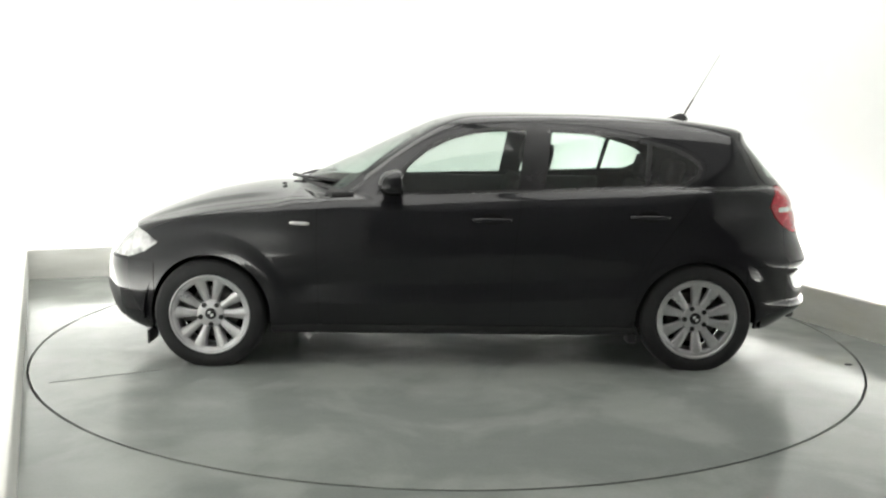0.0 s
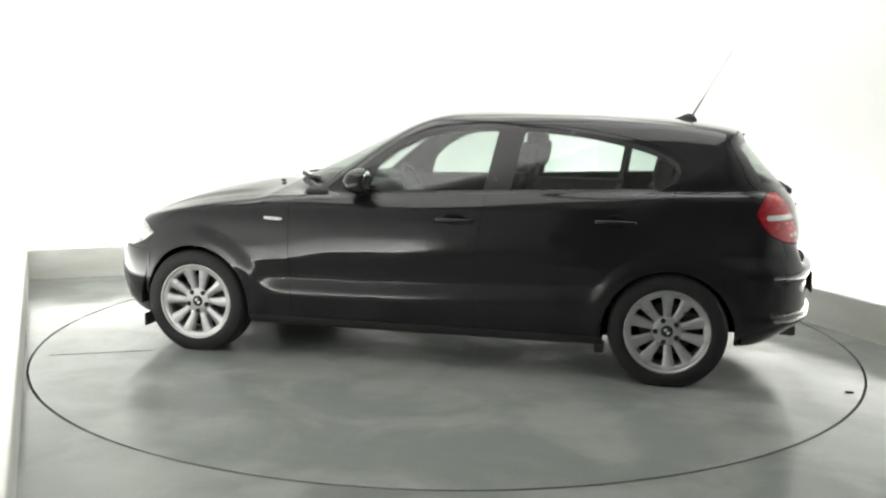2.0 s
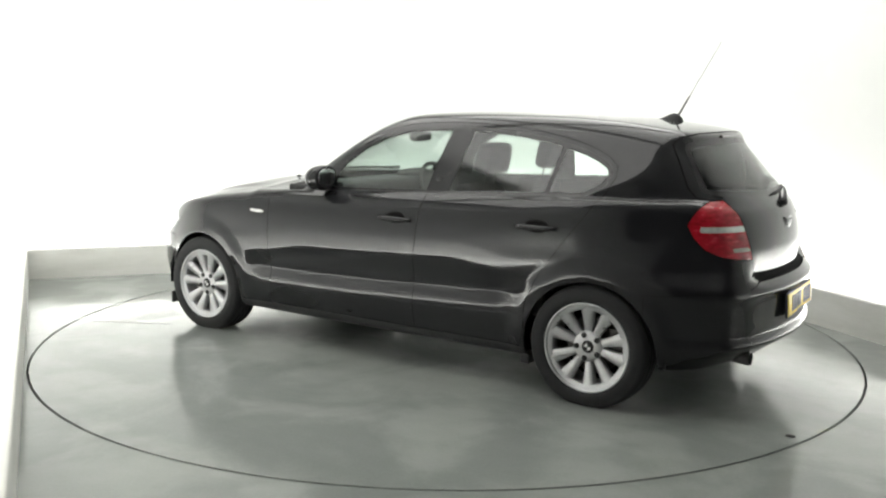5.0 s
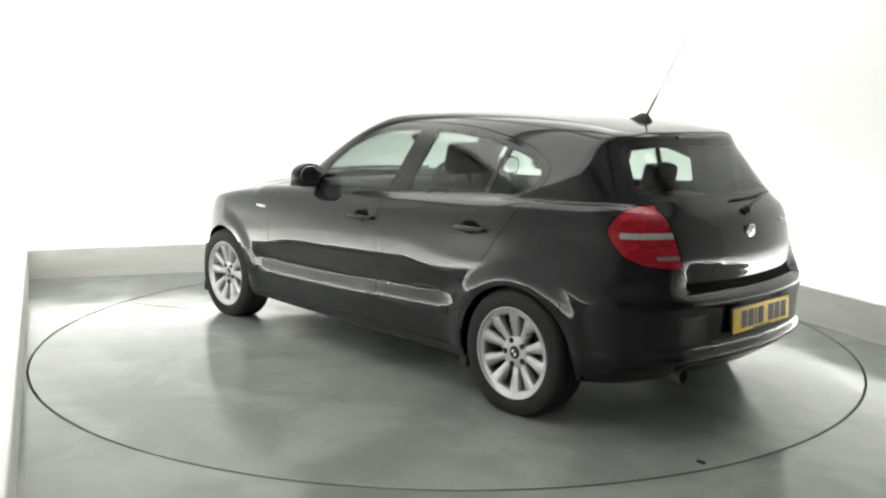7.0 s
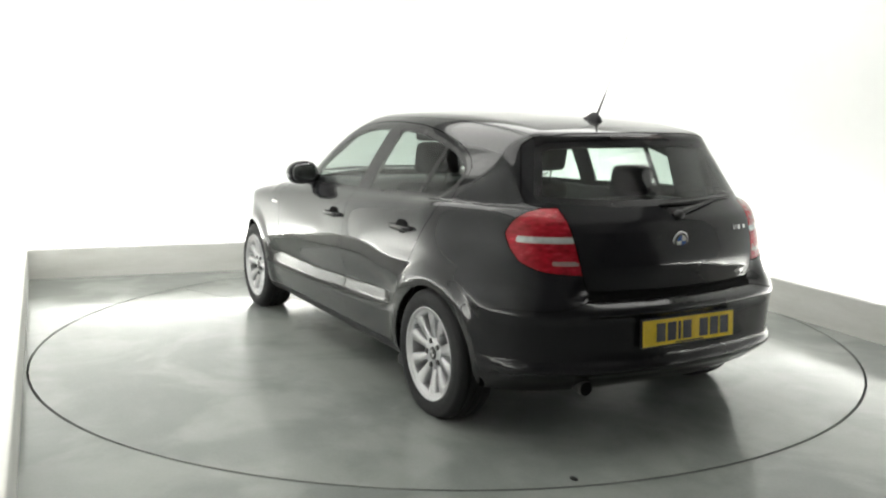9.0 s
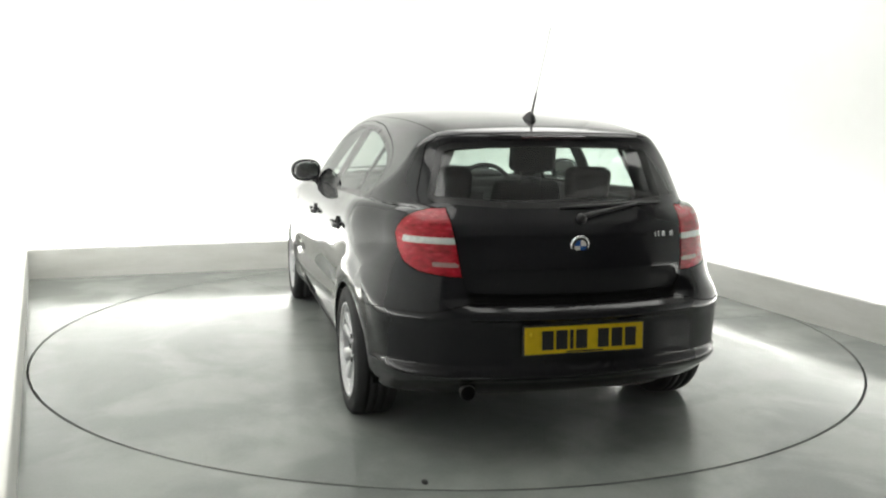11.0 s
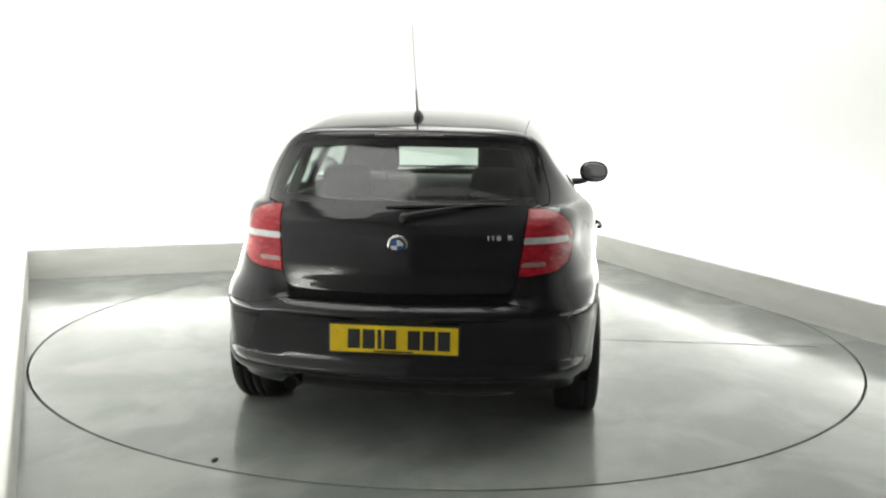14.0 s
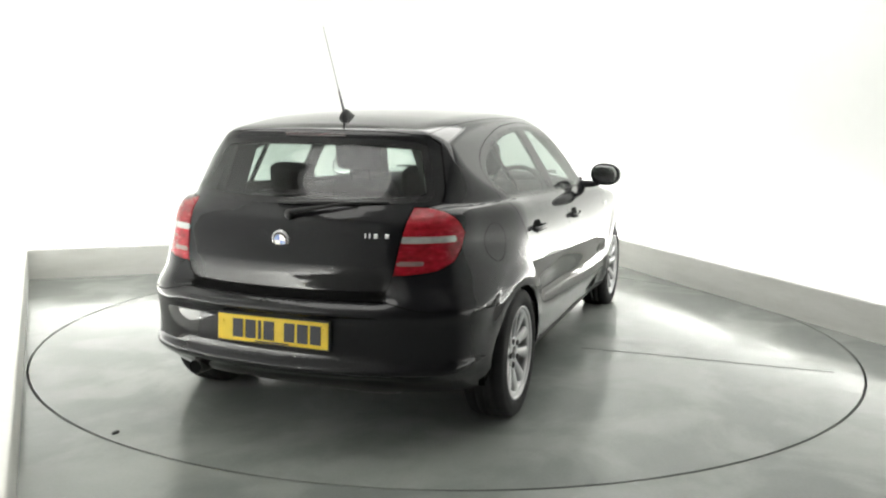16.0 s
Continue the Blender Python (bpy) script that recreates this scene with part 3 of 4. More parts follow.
GAPPED = {"front_door": 0.0015, "rear_door": 0.0015, "tailgate": 0.0022, "bonnet": 0.0025, "front_bumper": 0.002, "rear_bumper": 0.0018, "roof": 0.0012}


def cut(verts, faces, values):
    """Cuts every face along values = 0."""
    vals = np.where(np.abs(values) < 1e-6, 1e-6, values)
    pos = vals > 0
    plist = pos.tolist()
    new_v, made, out = [], {}, []
    base = len(verts)
    for f in faces:
        s = [plist[i] for i in f]
        if all(s) or not any(s):
            out.append(f)
            continue
        a, b = [], []
        m = len(f)
        for k in range(m):
            i, j = f[k], f[(k + 1) % m]
            (a if s[k] else b).append(i)
            if s[k] != s[(k + 1) % m]:
                key = (i, j) if i < j else (j, i)
                if key not in made:
                    t = vals[key[0]] / (vals[key[0]] - vals[key[1]])
                    made[key] = base + len(new_v)
                    new_v.append(verts[key[0]] * (1 - t) + verts[key[1]] * t)
                a.append(made[key])
                b.append(made[key])
        if len(a) > 2:
            out.append(tuple(a))
        if len(b) > 2:
            out.append(tuple(b))
    if new_v:
        verts = np.vstack([verts, np.array(new_v)])
    return verts, out


def subset(verts, faces, both=False, flip=False):
    """Only the faces given: their own verts, mirrored over the middle where asked."""
    ids, vs, fs = {}, [], []
    for f in faces:
        row = []
        for i in f:
            if i not in ids:
                ids[i] = len(vs)
                vs.append(verts[i])
            row.append(ids[i])
        fs.append(tuple(row))
    vs = np.array(vs)
    mirrored = vs * np.array((1, -1, 1))
    if both:
        k = len(vs)
        other = [tuple(i + k for i in reversed(f)) for f in fs]
        return np.vstack([vs, mirrored]), fs + other
    if flip:
        return mirrored, [tuple(reversed(f)) for f in fs]
    return vs, fs


def weld(me):
    bm = bmesh.new()
    bm.from_mesh(me)
    bmesh.ops.remove_doubles(bm, verts=bm.verts, dist=0.0004)
    bm.to_mesh(me)
    bm.free()
    me.polygons.foreach_set("use_smooth", [True] * len(me.polygons))


car = new("car")
tagged(car, "black five-door hatchback car parked on the turntable", "car", kind="thing")
grid_v, grid_f = body_grid()
for key, field in FIELDS.items():
    val = field(grid_v)
    if key in GAPPED:
        grid_v, grid_f = cut(grid_v, grid_f, val - GAPPED[key])
        grid_v, grid_f = cut(grid_v, grid_f, field(grid_v) + GAPPED[key])
    else:
        grid_v, grid_f = cut(grid_v, grid_f, val)
centres = np.array([grid_v[list(f)].mean(0) for f in grid_f])
F = {key: field(centres) for key, field in FIELDS.items()}
regions = np.full(len(grid_f), "side_frame", dtype=object)


def claim(name, mask):
    regions[mask & (regions == "side_frame")] = name


claim("hole", (F["arch_f"] < 0) | (F["arch_r"] < 0) | (F["open_floor"] < 0))
claim("nose_intake", F["nose_intake"] < 0)
claim("front_side_window", F["front_glass"] < 0)
claim("rear_side_window", F["rear_glass"] < 0)
claim("quarter_window", F["quarter_glass"] < 0)
claim("window_surround", F["field"] < 0)
claim("lamp_band", (F["tail_lamp"] < -0.006) & (F["lamp_band"] < 0))
claim("lamp_low", (F["tail_lamp"] < -0.012) & (F["lamp_low"] < 0))
claim("tail_lamp", F["lamp_rim"] < 0)
claim("gap", F["tail_lamp"] < 0)
claim("rear_window", F["glass_inner"] < 0)
claim("window_border", F["tail_glass"] < 0)
claim("windscreen", F["screen"] < 0)
claim("headlamp", F["head_lamp"] < 0)
for key in GAPPED:
    claim("gap", np.abs(F[key]) < GAPPED[key])
claim("front_door", F["front_door"] < 0)
claim("rear_door", F["rear_door"] < 0)
claim("tailgate", F["tailgate"] < 0)
claim("bonnet", F["bonnet"] < 0)
claim("cowl", F["cowl"] < 0)
# strip of skin coloured black for the shade of a deep gap
claim("tailgate_gap_shade", (centres[:, 0] < -1.95) & (centres[:, 1] < 0.462) & (centres[:, 2] < 0.70) & (F["rear_bumper"] > 0) & (F["tailgate"] > 0))
claim("front_bumper", F["front_bumper"] < 0)
claim("rear_bumper", F["rear_bumper"] < 0)
claim("sill", F["sill"] < 0)
claim("roof", F["roof"] < 0)
claim("front_wing", centres[:, 0] > 0.70)

CENTRAL = {"tailgate": (PAINT, "gloss black tailgate"), "bonnet": (PAINT, "gloss black bonnet"), "roof": (PAINT, "gloss black roof"), "cowl": (PLASTIC, "matt black scuttle panel"),
           "front_bumper": (PAINT, "black front bumper"), "rear_bumper": (PAINT, "black rear bumper"), "tailgate_gap_shade": (LINER, "dark gap under the tailgate"), "windscreen": (GLASS, "green-tinted windscreen"), "rear_window": (GLASS, "tinted rear window"),
           "window_border": (TRIM, "black printed border of the rear window"), "nose_intake": (PLASTIC, "matt black lower air intake")}
SIDED = {"front_door": (PAINT, "black front door"), "rear_door": (PAINT, "black rear door"), "front_wing": (PAINT, "black front wing"), "side_frame": (PAINT, "black rear quarter and roof pillar"), "sill": (PLASTIC, "black sill"),
         "window_surround": (TRIM, "gloss black window surround"), "front_side_window": (GLASS, "green-tinted side window"), "rear_side_window": (GLASS, "green-tinted side window"), "quarter_window": (GLASS, "small fixed quarter window"),
         "headlamp": (HEADLIGHT, "clear headlamp with bright bowls"), "tail_lamp": (RED, "red tail lamp"), "lamp_band": (CLEAR, "clear band across the tail lamp"), "lamp_low": (CLEAR_DULL, "dull clear reversing strip")}


def skin_normals(p):
    """Outward directions of the body's skin at the points given."""
    e = 0.002
    g = np.zeros_like(p)
    for k in range(3):
        d = np.zeros(3)
        d[k] = e
        a, b = p + d, p - d
        g[:, k] = shape(a[:, 0], a[:, 1], a[:, 2]) - shape(b[:, 0], b[:, 1], b[:, 2])
    return g / np.maximum(np.linalg.norm(g, axis=1, keepdims=True), 1e-9)


def panel(name, verts, faces, mat, label, depth=0.009):
    """A panel of the skin with folded-in edges, shaded by the skin's own normals."""
    tmp = mesh_of("tmp", verts, faces, mat)
    weld(tmp)
    pts = np.array([v.co[:] for v in tmp.vertices])
    polys = [tuple(q.vertices) for q in tmp.polygons]
    bpy.data.meshes.remove(tmp)
    nor = skin_normals(pts)
    count = {}
    for q in polys:
        for k in range(len(q)):
            a, b = q[k], q[(k + 1) % len(q)]
            key = (a, b) if a < b else (b, a)
            count[key] = None if key in count else (a, b)
    folded, extra, rim_faces, rim_nor = {}, [], [], []
    for key, edge in count.items():
        if edge is None:
            continue
        a, b = edge
        for i in (a, b):
            if i not in folded:
                folded[i] = len(pts) + len(extra)
                extra.append(pts[i] - nor[i] * depth)
        rim_faces.append((b, a, folded[a], folded[b]))
        n_ = np.cross(pts[a] - pts[b], -nor[a])
        rim_nor.append(n_ / max(np.linalg.norm(n_), 1e-9))
    me = mesh_of(name, list(pts) + extra, polys + rim_faces, mat, True)
    loops = [tuple(nor[i]) for q in polys for i in q]
    for n_ in rim_nor:
        loops += [tuple(n_)] * 4
    if len(loops) == len(me.loops):
        me.normals_split_custom_set(loops)
    ob = new(name, me)
    ob.parent = car
    tagged(ob, label)
    if mat is GLASS:
        ob.visible_shadow = False
    return ob


PANELS = {}
for key, (mat, label) in CENTRAL.items():
    chosen = [grid_f[i] for i in np.nonzero(regions == key)[0]]
    PANELS[key] = panel(key, *subset(grid_v, chosen, both=True), mat, label)
for key, (mat, label) in SIDED.items():
    chosen = [grid_f[i] for i in np.nonzero(regions == key)[0]]
    PANELS[key, 1] = panel(key, *subset(grid_v, chosen), mat, label)
    PANELS[key, -1] = panel(key, *subset(grid_v, chosen, flip=True), mat, label)

for key in ("lamp_band", "lamp_low"):
    for s in (1, -1):
        PANELS[key, s].parent = PANELS["tail_lamp", s]

# inner shell, dark, 14 mm under the panels
keep = [grid_f[i] for i in np.nonzero(~np.isin(regions, ["hole", "front_side_window", "rear_side_window", "quarter_window", "rear_window", "windscreen"]))[0]]
sv, sf = subset(grid_v, keep, both=True)
shell = mesh_of("inner_shell", sv, sf, LINER, True)
weld(shell)
shell.update()
normals = np.zeros(len(shell.vertices) * 3)
shell.vertices.foreach_get("normal", normals)
coords = np.zeros_like(normals)
shell.vertices.foreach_get("co", coords)
shell.vertices.foreach_set("co", coords - normals * 0.014)
shell.update()
inner = new("inner_shell", shell)
inner.parent = car
tagged(inner, "dark inner body shell and headlining")

# ---------------------------------------------------------------- wheels


HUB_Z = 0.2885


def wheel(x, y, side):
    spin = 0 if x > 0 else 15
    hub = new("wheel")
    hub.parent = car
    hub.matrix_basis = pose(x, y, HUB_Z, 0, 0, 0 if side > 0 else 180)
    tagged(hub, "silver ten-spoke alloy wheel with black tyre")
    tyre = [(0.205, -0.095), (0.222, -0.10), (0.25, -0.102), (0.285, -0.098), (0.303, -0.085), (0.309, -0.07), (0.3115, -0.05), (0.3115, -0.042), (0.305, -0.041), (0.305, -0.035), (0.3115, -0.034), (0.312, -0.006), (0.305, -0.005), (0.305, 0.003), (0.312, 0.004),
            (0.3115, 0.033), (0.305, 0.034), (0.305, 0.041), (0.3115, 0.042), (0.309, 0.066), (0.303, 0.083), (0.293, 0.094), (0.288, 0.095), (0.27, 0.101), (0.25, 0.103), (0.238, 0.101), (0.224, 0.097), (0.217, 0.09), (0.205, 0.085)]
    carcass = lathe([(r * 0.983 if r > 0.25 else r, o) for r, o in tyre], 96)
    for v in carcass.verts:
        if v.co.z < -HUB_Z + 0.001:
            v.co.z = -HUB_Z + 0.001
    part("tyre", carcass, RUBBER, hub, "black road tyre", True)
    bm = lathe([(0.205, -0.095), (0.214, -0.09), (0.205, -0.08), (0.19, -0.06), (0.185, 0.03), (0.196, 0.066), (0.203, 0.078), (0.206, 0.086), (0.212, 0.094), (0.219, 0.096), (0.221, 0.091), (0.216, 0.085)], 72)
    # ten tapering spokes in five close pairs
    for k in range(5):
        for off in (-16.2, 16.2):
            a0 = radians(90 + spin + 72 * k + off)
            rows = []
            for r, w, h in ((0.030, 0.019, 0.056), (0.07, 0.0198, 0.062), (0.10, 0.0205, 0.068), (0.14, 0.0258, 0.075), (0.17, 0.0308, 0.079), (0.190, 0.0362, 0.081), (0.206, 0.0440, 0.083)):
                row = []
                for s, dz in ((-1, -0.035), (-1, -0.006), (-0.72, 0.0), (0, 0.0015), (0.72, 0.0), (1, -0.006), (1, -0.035)):
                    row.append(bm.verts.new((r * math.cos(a0) - s * w * math.sin(a0), h + dz, r * math.sin(a0) + s * w * math.cos(a0))))
                rows.append(row)
            for a, b in zip(rows, rows[1:]):
                for i in range(6):
                    bm.faces.new((a[i], a[i + 1], b[i + 1], b[i]))
    box_hub = lathe([(0.0, 0.066), (0.04, 0.067), (0.066, 0.067), (0.077, 0.062), (0.080, 0.02), (0.0, 0.02)], 40)
    ring = lathe([(0.181, 0.05), (0.183, 0.076), (0.187, 0.0815), (0.199, 0.0835), (0.207, 0.086)], 72)
    me = bpy.data.meshes.new("tmp")
    ring.to_mesh(me)
    ring.free()
    bm.from_mesh(me)
    bpy.data.meshes.remove(me)
    me = bpy.data.meshes.new("tmp")
    box_hub.to_mesh(me)
    box_hub.free()
    bm.from_mesh(me)
    bpy.data.meshes.remove(me)
    rim_ob = part("rim", bm, ALLOY, hub, "silver alloy rim with ten tapering spokes", True)
    part("hub_cap", lathe([(0.0, 0.071), (0.025, 0.070), (0.031, 0.067), (0.033, 0.060), (0.0, 0.060)], 32), INK, rim_ob, "dark round hub cap with blank roundel", True)
    roundel = bmesh.new()
    for k in (0, 2):
        a = [roundel.verts.new((0, 0.0722, 0))] + [roundel.verts.new((0.017 * math.cos(math.pi / 2 * (k + i / 6)), 0.0722, 0.017 * math.sin(math.pi / 2 * (k + i / 6)))) for i in range(7)]
        roundel.faces.new(a)
    part("cap_mark", roundel, WHITE, rim_ob)
    for k in range(5):
        a = radians(90 + spin + 36 + 72 * k)
        part("wheel_bolt", lathe([(0.0, 0.0735), (0.010, 0.0735), (0.0138, 0.071), (0.0138, 0.05)], 12), INK, rim_ob, m=pose(0.059 * math.cos(a), 0, 0.059 * math.sin(a)))
    disc = lathe([(0.05, -0.005), (0.14, -0.005), (0.145, -0.01), (0.145, -0.028), (0.14, -0.03), (0.05, -0.03)], 48)
    part("brake_disc", disc, STEEL, hub, "dull steel brake disc")
    part("caliper", box(0.09, 0.07, 0.15, (0.125 if x > 0 else -0.125, -0.02, 0.02), 0.012), STEEL, hub, "grey brake caliper")
    # added black disc darkens the slots between the spokes like shade
    part("slot_shade", lathe([(0.0, -0.07), (0.19, -0.07)], 40), LINER, hub, "flat black disc putting shade behind the spokes")


for wx in (AX_F, AX_R):
    for s in (1, -1):
        wheel(wx, s * (0.752 if wx > 0 else 0.760), s)


def wheel_well(x, s):
    bm = bmesh.new()
    rows = []
    for k in range(25):
        a = radians(-6 + 192 * k / 24)
        c, z = x + 0.372 * math.cos(a), (AX_Z if x > 0 else AX_RZ) + 0.372 * math.sin(a)
        rows.append([bm.verts.new((c, s * w, max(z, 0.17))) for w in (0.80, 0.78, 0.5)])
    for a, b in zip(rows, rows[1:]):
        for i in range(2):
            bm.faces.new((a[i], a[i + 1], b[i + 1], b[i]))
    bm.faces.new([r[2] for r in rows])
    part("wheel_arch_liner", bm, LINER, car, "black plastic wheel arch liner", True)


for wx in (AX_F, AX_R):
    for s in (1, -1):
        wheel_well(wx, s)

# ---------------------------------------------------------------- the car's fittings


def on_side(x, z, s=1, out=0.0):
    return Vector((x, s * (float(lower_side(np.array([x]), np.array([z]))[0]) + out), z))


def surface_x(y, z, sign):
    """Where the body's skin lies at y, z, at its front or its tail end."""
    lo, hi = 0.9, 2.4
    for _ in range(40):
        mid = (lo + hi) / 2
        if shape(np.array([sign * mid]), np.array([y]), np.array([z]))[0] > 0:
            hi = mid
        else:
            lo = mid
    return sign * lo


def blob(rx, ry, rz, power=2.6, nu=28, nv=16):
    """A rounded box-like body: a super-ellipsoid."""
    bm = bmesh.new()
    rows = []
    e = 2 / power
    for i in range(nv + 1):
        v = -math.pi / 2 + math.pi * i / nv
        row = []
        for k in range(nu):
            u = 2 * math.pi * k / nu
            c, s = math.cos(v), math.sin(v)
            f = lambda q: math.copysign(abs(q) ** e, q)
            row.append(bm.verts.new((rx * f(c) * f(math.cos(u)), ry * f(c) * f(math.sin(u)), rz * f(s))))
        rows.append(row)
    for a, b in zip(rows, rows[1:]):
        for k in range(nu):
            bm.faces.new((a[k], a[(k + 1) % nu], b[(k + 1) % nu], b[k]))
    bmesh.ops.remove_doubles(bm, verts=bm.verts, dist=1e-5)
    return bm


def door_handle(x, z, s, door):
    # no hollow is cut; a flattened black blob draws its shade
    recess = blob(0.062, 0.006, 0.034, 2.2, 24, 10)
    part("recess_shade", recess, LINER, door, "black disc standing in for the shaded hollow behind the handle", True, pose(*on_side(x - 0.0, z + 0.004, s, 0.0)))
    bm = bmesh.new()
    rows = []
    for k in range(15):
        u = -1 + k / 7
        out = 0.030 - 0.020 * u ** 4
        h = 0.0135 - 0.003 * u * u
        row = []
        for a in range(8):
            q = 2 * math.pi * a / 8
            row.append(bm.verts.new((0.108 * u, s * (out + 0.009 * math.cos(q)), h * math.sin(q))))
        rows.append(row)
    for a, b in zip(rows, rows[1:]):
        for k in range(8):
            bm.faces.new((a[k], a[(k + 1) % 8], b[(k + 1) % 8], b[k]))
    bm.faces.new(rows[0])
    bm.faces.new(rows[-1])
    part("door_handle", bm, PAINT, door, "black bar door handle", True, pose(*on_side(x, z, s, 0.0)))


for s in (1, -1):
    door_handle(-0.200, 0.826, s, PANELS["front_door", s])
    door_handle(-1.048, 0.848, s, PANELS["rear_door", s])


def door_mirror(s):
    thing = new("door_mirror")
    thing.parent = car
    thing.matrix_basis = pose(0.322 if s > 0 else 0.385, s * (0.852 if s > 0 else 0.932), 1.020, 0, 0, 3 * s)
    tagged(thing, "black door mirror with silver glass")
    bm = blob(0.092, 0.094, 0.070, 2.3)
    for v in bm.verts:
        if v.co.x < -0.035:
            v.co.x = -0.035
        v.co.z -= 0.10 * (v.co.y * s) * 0.25
        if v.co.x > 0:
            v.co.z -= 0.1 * v.co.x
    part("housing", bm, PAINT, thing, "gloss black mirror housing", True)
    gl = blob(0.003, 0.076, 0.054, 2.6)
    for v in gl.verts:
        v.co.z -= 0.10 * (v.co.y * s) * 0.25
    part("mirror_glass", gl, CHROME, thing, "mirror glass", True, pose(-0.037, 0, 0.0))
    arm = tube([(0.005, -s * 0.05, -0.052), (0.01, -s * 0.085, -0.065), (0.012, -s * (0.12 if s > 0 else 0.177), -0.072)], [0.024, 0.021, 0.026], 12)
    part("mirror_arm", arm, PLASTIC, thing, "black mirror arm", True)
    foot = prism([(0.10, 0.0), (-0.07, 0.0), (-0.045, 0.014), (0.06, 0.014)], -0.045, 0.025, 0.004)
    part("mirror_foot", foot, PLASTIC, thing, "black triangular mirror foot", False, pose(0.02, -s * (0.132 if s > 0 else 0.181), -0.055, 0, 0, 0))


for s in (1, -1):
    door_mirror(s)
    # side repeater on the wing
    a = on_side(0.835, 0.797, s, 0.0)
    bm = blob(0.056, 0.006, 0.0095, 3.2, 20, 8)
    for v in bm.verts:
        v.co.z += 0.12 * v.co.x * 0.3
    part("side_repeater", bm, CLEAR, PANELS["front_wing", s], "clear side repeater lamp", True, pose(a.x, a.y, a.z))
    # mud flap edge ahead of each front wheel
    part("air_deflector", box(0.012, 0.16, 0.075, (1.675, s * 0.735, 0.155), 0.003), PLASTIC, car, "black rubber air deflector")
    part("sill_end", box(0.05, 0.10, 0.05, (-0.985, s * 0.775, 0.172), 0.006), PLASTIC, car, "black sill end stop")

# aerial
fin = bmesh.new()
rows = []
for k in range(9):
    u = k / 8
    x = -1.335 - 0.125 * u
    top = 0.004 + 0.040 * math.sin(math.pi * min(1, u ** 1.5 * 0.86 + 0.02))
    w = 0.005 + 0.019 * math.sin(math.pi * (0.12 + 0.76 * u)) ** 0.8
    z0 = float(roof_z(np.array([x]))[0]) - 0.004
    rows.append([fin.verts.new((x, y * w, z0 + h * top)) for y, h in ((-1, 0), (-0.8, 0.6), (-0.3, 0.97), (0.3, 0.97), (0.8, 0.6), (1, 0))])
for a, b in zip(rows, rows[1:]):
    for i in range(5):
        fin.faces.new((a[i], a[i + 1], b[i + 1], b[i]))
fin.faces.new(rows[0])
fin.faces.new(rows[-1])
aerial = part("aerial", fin, PLASTIC, car, "black roof aerial with a thin whip", True)
part("whip", tube([(-1.425, 0, 1.375), (-1.465, 0, 1.450), (-1.488, 0, 1.49), (-1.49, 0, 1.494), (-1.64, 0, 1.768)], [0.0065, 0.0052, 0.0044, 0.0017, 0.0012], 8), WHIP, aerial, "thin whip aerial", True)


# rear wiper
def glass_point(y, z, out):
    return Vector((surface_x(y, z, -1) - out, y, z))


arm_pts = [glass_point(-0.02, 0.972, 0.02), glass_point(-0.06, 0.985, 0.026), glass_point(-0.2, 1.008, 0.026), glass_point(-0.30, 1.022, 0.022)]
rw = part("rear_wiper", tube(arm_pts, [0.013, 0.011, 0.007, 0.005], 8), PLASTIC, PANELS["tailgate"], "black rear wiper", True)
part("wiper_blade", tube([glass_point(y, 1.008 + 0.05 * (0.14 - y) * 0.55, 0.010) for y in (0.06, -0.06, -0.18, -0.30, -0.43)], [0.004, 0.008, 0.009, 0.008, 0.004], 8), PLASTIC, rw, "black rubber wiper blade", True)
part("wiper_pivot", lathe([(0.0, 0.03), (0.016, 0.028), (0.021, 0.015), (0.022, 0.0)], 20, "x"), PLASTIC, rw, "", True, pose(surface_x(0.0, 0.965, -1) - 0.0, -0.022, 0.968, 0, 0, 180))
# third brake light under the roof lip
part("high_brake_lamp", box(0.012, 0.30, 0.012, (surface_x(0.0, 1.292, -1) + 0.002, 0, 1.292), 0.003), DARK_RED, PANELS["tailgate"], "slim dark red high brake lamp")

# round badge on the tailgate, plain
bx = surface_x(0.0, 0.862, -1)
badge = part("badge", lathe([(0.0, 0.006), (0.036, 0.006), (0.041, 0.004), (0.042, 0.0)], 40, "x"), CHROME, PANELS["tailgate"], "round chrome-rimmed badge", True, pose(bx, 0, 0.862, 0, 8, 180))
part("badge_ring", lathe([(0.0, 0.0072), (0.0355, 0.0066)], 40, "x"), INK, badge)
for k, mat in enumerate((WHITE, BLUE, WHITE, BLUE)):
    bm = bmesh.new()
    vs = [bm.verts.new((0.0084, 0, 0))] + [bm.verts.new((0.0082, 0.026 * math.cos(math.pi / 2 * (k + i / 8)), 0.026 * math.sin(math.pi / 2 * (k + i / 8)))) for i in range(9)]
    bm.faces.new(vs)
    part("badge_field", bm, mat, badge)
# unreadable model marking, as plain bars
for k, (yy, w, h) in enumerate(((-0.366, 0.007, 0.020), (-0.384, 0.007, 0.020), (-0.408, 0.017, 0.020), (-0.452, 0.017, 0.019))):
    part("marking_bar", box(0.004, w, h, (0, 0, 0), 0.001, 1), CHROME, PANELS["tailgate"], "chrome marking bar", False, pose(surface_x(abs(yy), 0.894, -1) - 0.002, yy, 0.894, 0, 12, 10))

